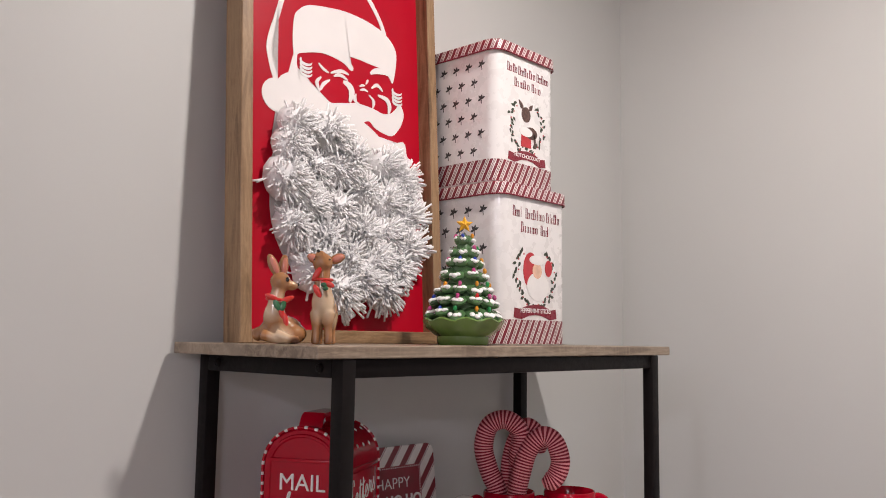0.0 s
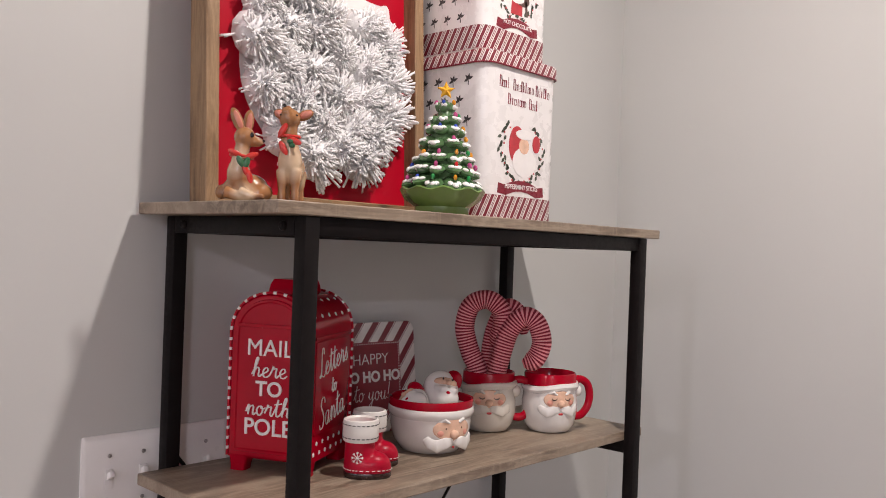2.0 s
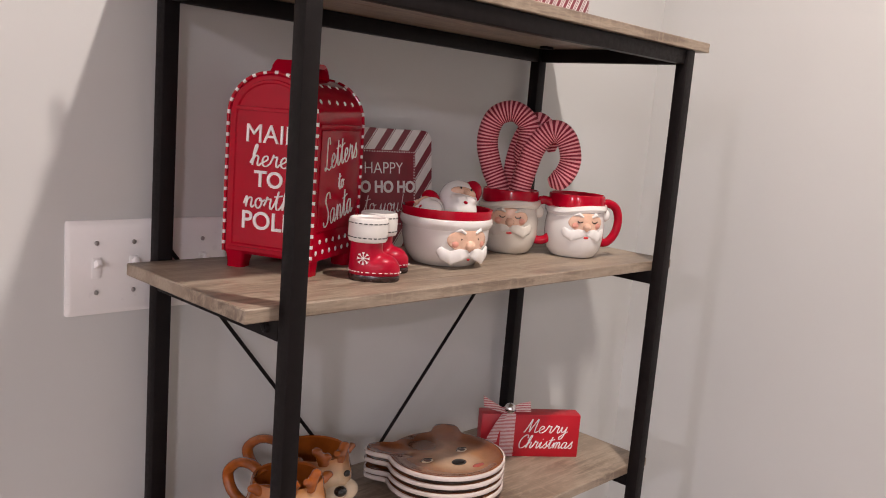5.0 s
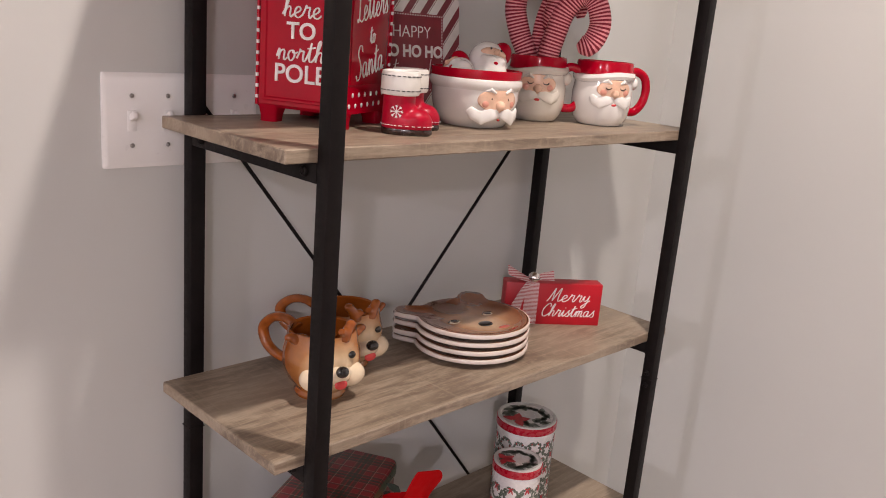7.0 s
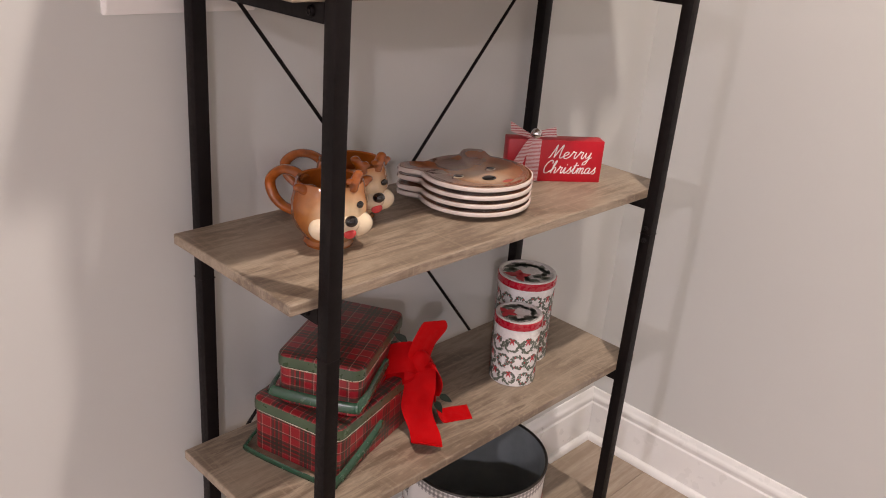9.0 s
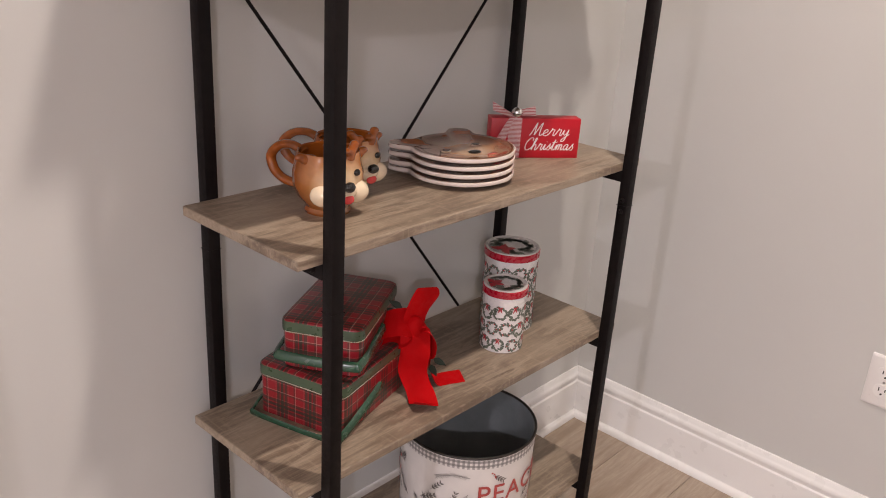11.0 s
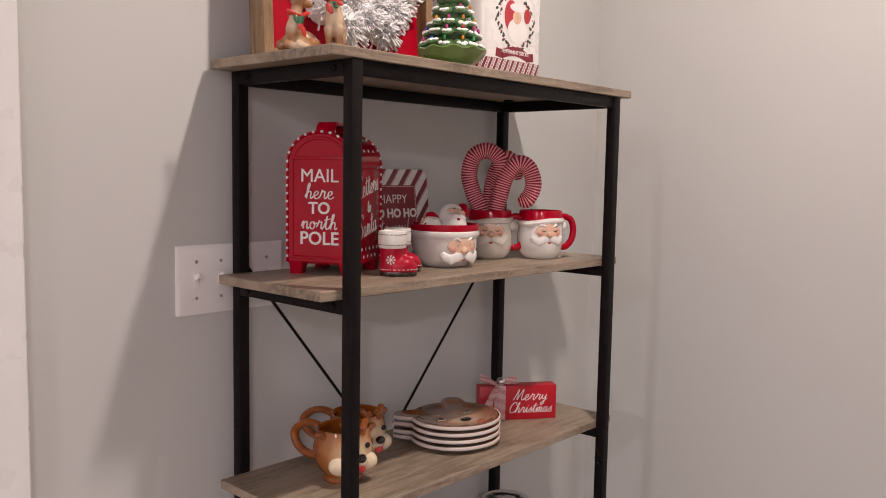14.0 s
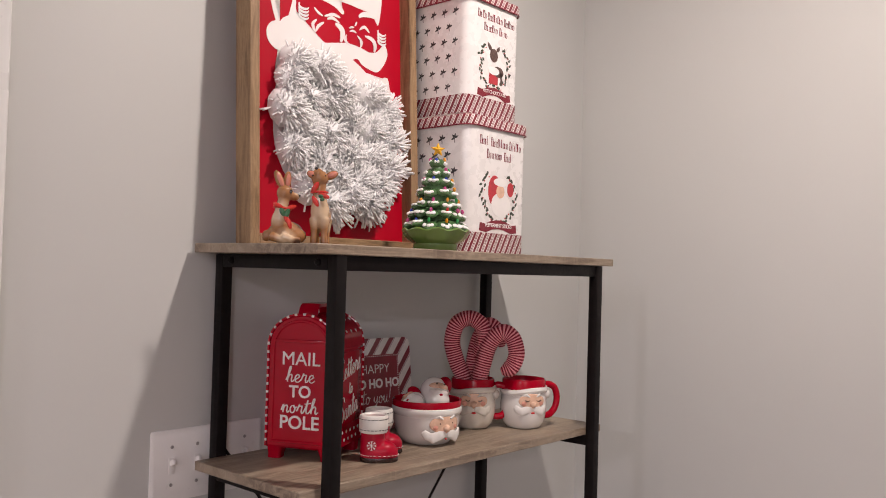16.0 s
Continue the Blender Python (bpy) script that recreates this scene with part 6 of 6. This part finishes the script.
def ribbon_bow():
    t = thing("ribbon_bow", pose(0.318, -0.190, Z3, 0, 0, -45) @ Matrix.Diagonal((1.2, 1.2, 1.2, 1)), "large red velvet ribbon bow leaning on the tartan tins", "bow")
    k = Vector((-0.004, 0, 0.098))
    up = smooth_path([k, k + Vector((0.006, 0.008, 0.018)), k + Vector((0.020, 0.010, 0.042)), k + Vector((0.014, 0.004, 0.056)), k + Vector((0.004, -0.004, 0.040)), k + Vector((-0.004, -0.004, 0.014)), k], 5)
    part("bow_loop", strip_bm(up, (0.75, 0.62, -0.2), [0.010] + [0.032] * (len(up) - 2) + [0.010]), VELVET, t, smooth=True)
    left = smooth_path([k, k + Vector((-0.016, -0.010, 0.010)), k + Vector((-0.040, -0.014, 0.006)), k + Vector((-0.046, -0.008, -0.010)), k + Vector((-0.032, 0.002, -0.020)), k + Vector((-0.010, 0.0, -0.012)), k], 5)
    part("bow_loop", strip_bm(left, (0.1, 0.75, 0.62), [0.014] + [0.042] * (len(left) - 2) + [0.014]), VELVET, t, smooth=True)
    right = smooth_path([k, k + Vector((0.014, -0.008, 0.004)), k + Vector((0.024, -0.010, -0.012)), k + Vector((0.022, -0.004, -0.036)), k + Vector((0.010, 0.002, -0.034)), k], 5)
    part("bow_loop", strip_bm(right, (-0.35, 0.9, 0.2), [0.012] + [0.034] * (len(right) - 2) + [0.012]), VELVET, t, smooth=True)
    tail = smooth_path([k + Vector((0.0, -0.008, 0.004)), k + Vector((0.002, -0.018, -0.030)), k + Vector((0.000, -0.020, -0.062)), k + Vector((0.012, -0.034, -0.086)), k + Vector((0.016, -0.052, -0.093)), k + Vector((0.012, -0.068, -0.080))], 6)
    part("ribbon_tail", strip_bm(tail, (0.95, -0.25, 0.10), [0.030] + [0.042] * (len(tail) - 8) + [0.042 - 0.005 * i for i in range(7)]), VELVET, t, smooth=True)
    tail2 = smooth_path([k + Vector((0.010, 0.004, -0.004)), k + Vector((0.022, 0.004, -0.030)), k + Vector((0.024, 0.010, -0.070)), k + Vector((0.034, 0.020, -0.0955)), k + Vector((0.052, 0.028, -0.0972)), k + Vector((0.074, 0.036, -0.0972))], 6)
    part("ribbon_tail", strip_bm(tail2, (-0.2, 0.95, 0.0), [0.012] * 14 + [0.034] * (len(tail2) - 14)), VELVET, t, smooth=True)
    part("knot", melted(join(ball_bm(k.x, k.y - 0.004, k.z, 0.014, 0.011, 0.017), ball_bm(k.x + 0.004, k.y - 0.006, k.z - 0.006, 0.010, 0.009, 0.012)), 0.002, 4), VELVET, t)
    for i, (dx, dz, rot) in enumerate(((-0.018, 0.024, 150), (-0.026, 0.018, 175), (0.024, -0.062, -60), (0.028, -0.052, -30), (0.020, -0.074, -95))):
        part("leaf", leaf_shape(0, 0, 0.022, 0.010, rot, 0.0012), PINE_LEAF, t, "dark green artificial leaf", smooth=False, m=pose(k.x + dx, 0.004, k.z + dz))
    return t


ribbon_bow()
CAN_WHITE = mottled("printed_can_white", (0.74, 0.72, 0.71), 0.03, 40, 0.28, 0.3)
WREATH_GREEN = mottled("wreath_print_green", (0.12, 0.14, 0.11), 0.45, 260, 0.35)
LID_CLEAR = mottled("silvery_lid", (0.60, 0.58, 0.56), 0.08, 60, 0.25, 0.3)


def wreath_flat(cx, cz, r, rng, green, red, depth=0.00035):
    n = 20
    for i in range(n):
        a = 360 * i / n + rng.uniform(-8, 8)
        join(green, leaf_shape(cx + r * math.cos(radians(a)), cz + r * math.sin(radians(a)), r * 0.58, r * 0.36, a + rng.choice((70, 110, 55)), depth))
        join(green, leaf_shape(cx + r * math.cos(radians(a)), cz + r * math.sin(radians(a)), r * 0.50, r * 0.34, a + rng.choice((-70, -110, 190)), depth))
    if rng.random() < 0.7:
        for rot, long in ((25, 0.5), (155, 0.5), (-68, 0.95), (-112, 0.95)):
            join(red, leaf_shape(cx, cz + r * 0.95, r * long, r * 0.26, rot, depth * 1.6))
    else:
        for i in range(6):
            a = 60 * i
            join(red, flat_shape(arc(cx + r * math.cos(radians(a)), cz + r * math.sin(radians(a)), r * 0.12, r * 0.12, 0, 300, 6), depth * 1.8))


def round_tin(x, y, r, h, rz, seed, label):
    t = thing("round_tin", pose(x, y, Z3, 0, 0, rz), label, "round tin", "round wreath tins")
    rng = random.Random(seed)
    part("body", lathe_bm([(0, 0), (r - 0.002, 0), (r, 0.0015), (r, h - 0.012), (0, h - 0.012)], 48), CAN_WHITE, t, "white tin printed with wreaths")
    lid = part("lid", lathe_bm([(r + 0.001, h - 0.017), (r + 0.0022, h - 0.0155), (r + 0.0022, h - 0.004), (r + 0.0012, h - 0.0030), (0, h - 0.0040)], 48), mottled("red_tin_lid", (0.42, 0.012, 0.03), 0.1, 40, 0.28, 0.3), t, "red lid rim")
    part("lid_face", lathe_bm([(r + 0.0008, h - 0.0034), (r + 0.0006, h - 0.0006), (r - 0.002, h), (r - 0.005, h - 0.0012), (r - 0.006, h - 0.0022), (0, h - 0.0018)], 48), LID_CLEAR, lid, "white lid top with printed wreath")
    green, red = bmesh.new(), bmesh.new()
    wr = 0.0112
    per = max(6, int(2 * math.pi * r / 0.0265))
    rows = max(3, int((h - 0.02) / 0.028))
    for row in range(rows):
        for i in range(per):
            wreath_flat((i + 0.5 * (row % 2)) * 2 * math.pi * r / per, 0.016 + row * (h - 0.032) / rows + rng.uniform(-0.002, 0.002), wr * rng.uniform(0.9, 1.08), rng, green, red)
    part("wreath_print", bend_round(green, r + 0.0001), WREATH_GREEN, t, "printed green wreaths", smooth=False)
    part("bow_print", bend_round(red, r + 0.0001), HOLLY_RED, t, "printed red bows", smooth=False)
    green, red = bmesh.new(), bmesh.new()
    for k in range(1):
        wreath_flat(0, 0, r * (0.62 + 0.16 * k), rng, green, bmesh.new())
    for rot in (25, 155, -60, -120):
        join(red, leaf_shape(0, r * 0.55, r * 0.5, r * 0.3, rot, 0.0006))
    part("lid_wreath", green, WREATH_GREEN, lid, "", smooth=False, m=pose(0, 0, h - 0.0017, -90, 0, 30))
    part("lid_bow", red, HOLLY_RED, lid, "", smooth=False, m=pose(0, 0, h - 0.0015, -90, 0, 30))
    return t


round_tin(0.553, -0.186, 0.0405, 0.128, 20, 5, "small round tin printed with wreaths, red lid rim")
round_tin(0.632, -0.134, 0.0520, 0.166, 60, 9, "taller round tin printed with wreaths, red lid rim")

# ---- bottom board ----
ZINC = mottled("dark_zinc_inside", (0.20, 0.22, 0.228), 0.18, 14, 0.5, 0, metal=0.0)
PAPER = mottled("printed_bucket_white", (0.72, 0.69, 0.66), 0.05, 20, 0.4, 0.1)
BROWN_PRINT = mottled("printed_brown_grey", (0.15, 0.135, 0.125), 0.3, 200, 0.45)
BRICK_RED = mottled("printed_brick_red", (0.42, 0.07, 0.06), 0.15, 120, 0.45)


def gingham(name, radius):
    m, nt, b = principled(name, 0.45)
    tc = nt.nodes.new("ShaderNodeTexCoord")
    sep = nt.nodes.new("ShaderNodeSeparateXYZ")
    link(nt, tc.outputs["Object"], sep.inputs[0])
    at = nt.nodes.new("ShaderNodeMath")
    at.operation = "ARCTAN2"
    link(nt, sep.outputs[1], at.inputs[0])
    link(nt, sep.outputs[0], at.inputs[1])
    col = (0.72, 0.69, 0.66)
    for s, k in ((at.outputs[0], radius / 0.0092), (sep.outputs[2], 1 / 0.0092)):
        mu = nt.nodes.new("ShaderNodeMath")
        mu.operation = "MULTIPLY_ADD"
        link(nt, s, mu.inputs[0])
        mu.inputs[1].default_value, mu.inputs[2].default_value = k, 50.0
        f = nt.nodes.new("ShaderNodeMath")
        f.operation = "FRACT"
        link(nt, mu.outputs[0], f.inputs[0])
        col = blend(nt, ramp(nt, f.outputs[0], [(0.0, (0.62,) * 3), (0.5, (0, 0, 0))], True), col, (0.13, 0.12, 0.12))
    link(nt, col, b.inputs["Base Color"])
    return m


def bucket():
    r, h = 0.130, 0.195
    t = thing("bucket", pose(0.500, -0.168, Z4, 0, 0, -38), "white printed metal bucket with gingham band, empty", "bucket")
    part("wall", lathe_bm([(0, 0.001), (r * 0.97, 0.0), (r * 0.975, 0.002), (r, h - 0.003)], 72), PAPER, t, "white botanical printed bucket wall")
    part("inside", lathe_bm([(r - 0.0005, h - 0.002), (r - 0.003, h - 0.004), (r * 0.97 - 0.003, 0.006), (0, 0.005)], 72), ZINC, t, "dark grey metal inside")
    part("rim", tube_bm([((r) * math.cos(a), (r) * math.sin(a), h - 0.001) for a in (2 * math.pi * i / 72 for i in range(72))], 0.0026, 10, True), mottled("dark_rim", (0.05, 0.045, 0.04), 0.2, 60, 0.4, metal=0.7), t, "dark rolled rim")
    for z0, z1 in ((h - 0.024, h - 0.005), (0.004, 0.022)):
        part("gingham_band", lathe_bm([(r * 0.975 + r * 0.025 * z0 / h + 0.0005, z0), (r * 0.975 + r * 0.025 * z1 / h + 0.0006, z1)], 72), gingham("grey_gingham", r), t, "grey gingham band")
    rng = random.Random(12)
    twig, berry = bmesh.new(), bmesh.new()
    for i in range(110):
        s, z = rng.uniform(-math.pi, math.pi) * r, rng.uniform(0.034, h - 0.038)
        if abs(s - 0.078) < 0.085 and 0.085 < z < 0.140:
            continue
        a = rng.uniform(0, 360)
        L = rng.uniform(0.022, 0.034)
        dx, dz = math.cos(radians(a)), math.sin(radians(a))
        join(twig, stroke([(s, z), (s + dx * L, z + dz * L)], 0.0009, 0.0002))
        kind = i % 3
        for q in range(4 if kind else 8):
            f = (q + 1) / (4 if kind else 8)
            for sd in (-1, 1):
                join(twig, leaf_shape(s + dx * L * f, z + dz * L * f, 0.0080 if kind else 0.0075, 0.0030 if kind else 0.0008, a + sd * 42, 0.0002))
        if kind == 1:
            for q in range(4):
                join(berry, flat_shape(arc(s + rng.uniform(-0.006, 0.006), z + rng.uniform(-0.006, 0.006), 0.0019, 0.0019, 0, 320, 7), 0.0003))
    part("twig_print", bend_round(twig, r + 0.0004), BROWN_PRINT, t, "printed grey twigs and leaves", smooth=False)
    part("berry_print", bend_round(berry, r + 0.0006), BRICK_RED, t, "printed red berries", smooth=False)
    word = text_bm("PEACE", 0.054, 0.0004, 0, 0.0002, 1.1)
    for v in word.verts:
        v.co.x += 0.078
        v.co.z += 0.112
    bmesh.ops.subdivide_edges(word, edges=[e for e in word.edges if e.calc_length() > 0.006], cuts=3)
    part("lettering", bend_round(word, r + 0.0007), BRICK_RED, t, "faded red printed word", smooth=False)
    for sx in (-1, 1):
        ear = part("handle_ear", box_bm(-0.011, -0.0015, -0.013, 0.011, 0.0015, 0.013, 0.001), mottled("ear_metal", (0.06, 0.055, 0.05), 0.2, 60, 0.45, metal=0.7), t, m=pose(sx * (r + 0.0015), 0, h - 0.018, 0, 0, 90))
    hp = [(-(r + 0.006), 0, h - 0.018)] + [((r + 0.010) * -math.cos(radians(a)), 0.020 + (r + 0.016) * math.sin(radians(a)) * 0.98, h - 0.018 - 0.055 * math.sin(radians(a))) for a in range(8, 173, 8)] + [((r + 0.006), 0, h - 0.018)]
    part("wire_handle", tube_bm(hp, 0.0016, 8), BLACK, t, "thin black wire handle hanging down")
    return t


bucket()


# ---- the floor: oak-look planks laid along x ----
FLOOR_WOOD = plank_wood("vinyl_oak_floor", (0.29, 0.215, 0.155), (0.36, 0.275, 0.205), (0.44, 0.355, 0.275), "x", 0.6, 0.4, 0.3)
SUBFLOOR = mottled("floor_joint", (0.09, 0.068, 0.05), 0.1, 10, 0.8)
floor = structure("floor", box_bm(ROOM_X0, ROOM_Y0, -0.1, WALL_X, WALL_Y, -0.0035), SUBFLOOR, "oak-look plank floor in light greige brown", smooth=False)
PW, PL = 0.180, 1.22
plank_mesh = mesh_of("plank", box_bm(-PL / 2 + 0.0005, -PW / 2 + 0.0005, -0.0035, PL / 2 - 0.0005, PW / 2 - 0.0005, 0, 0.0006, 1), FLOOR_WOOD, False)
far = bmesh.new()
rng = random.Random(40)
for j in range(int((WALL_Y - ROOM_Y0) / PW) + 1):
    y = WALL_Y - 0.018 - (j + 0.5) * PW
    if y - PW / 2 < ROOM_Y0:
        break
    rng.uniform(0, PL)
    first = True
    xe = WALL_X - 0.016
    cut = rng.uniform(0.3, 1.0) * PL
    while xe > ROOM_X0:
        x0 = max(ROOM_X0, xe - (cut if first else PL))
        if j < 12 and x0 > -2.2:
            if first:
                me = mesh_of("plank", box_bm(x0 + 0.0005, -PW / 2 + 0.0005, -0.0035, xe - 0.0005, PW / 2 - 0.0005, 0, 0.0006, 1), FLOOR_WOOD, False)
                ob = new("plank", me)
                ob.matrix_basis = pose(0, y, 0)
            else:
                ob = new("plank", plank_mesh)
                ob.matrix_basis = pose((x0 + xe) / 2, y, 0)
            ob.parent = floor
        else:
            join(far, box_bm(x0 + 0.0005, y - PW / 2 + 0.0005, -0.0035, xe - 0.0005, y + PW / 2 - 0.0005, 0))
        xe, first = x0, False
fo = part("planks", far, FLOOR_WOOD, floor, smooth=False)
fo["kind"] = "stuff"
# Fixture rings, unseen; the last two go round the added fill lamps.
for lx, ly, watts, rad, tone in LAMPS:
    d = thing("downlight", pose(lx, ly, CEIL), "white round recessed downlight ring, assumed, out of view", "ceiling light", "ceiling downlights")
    part("trim_ring", lathe_bm([(0.058, -0.004), (0.085, -0.005), (0.088, -0.001), (0.088, 0.0), (0.058, 0.0), (0.058, -0.004)], 40), TRIM, d)
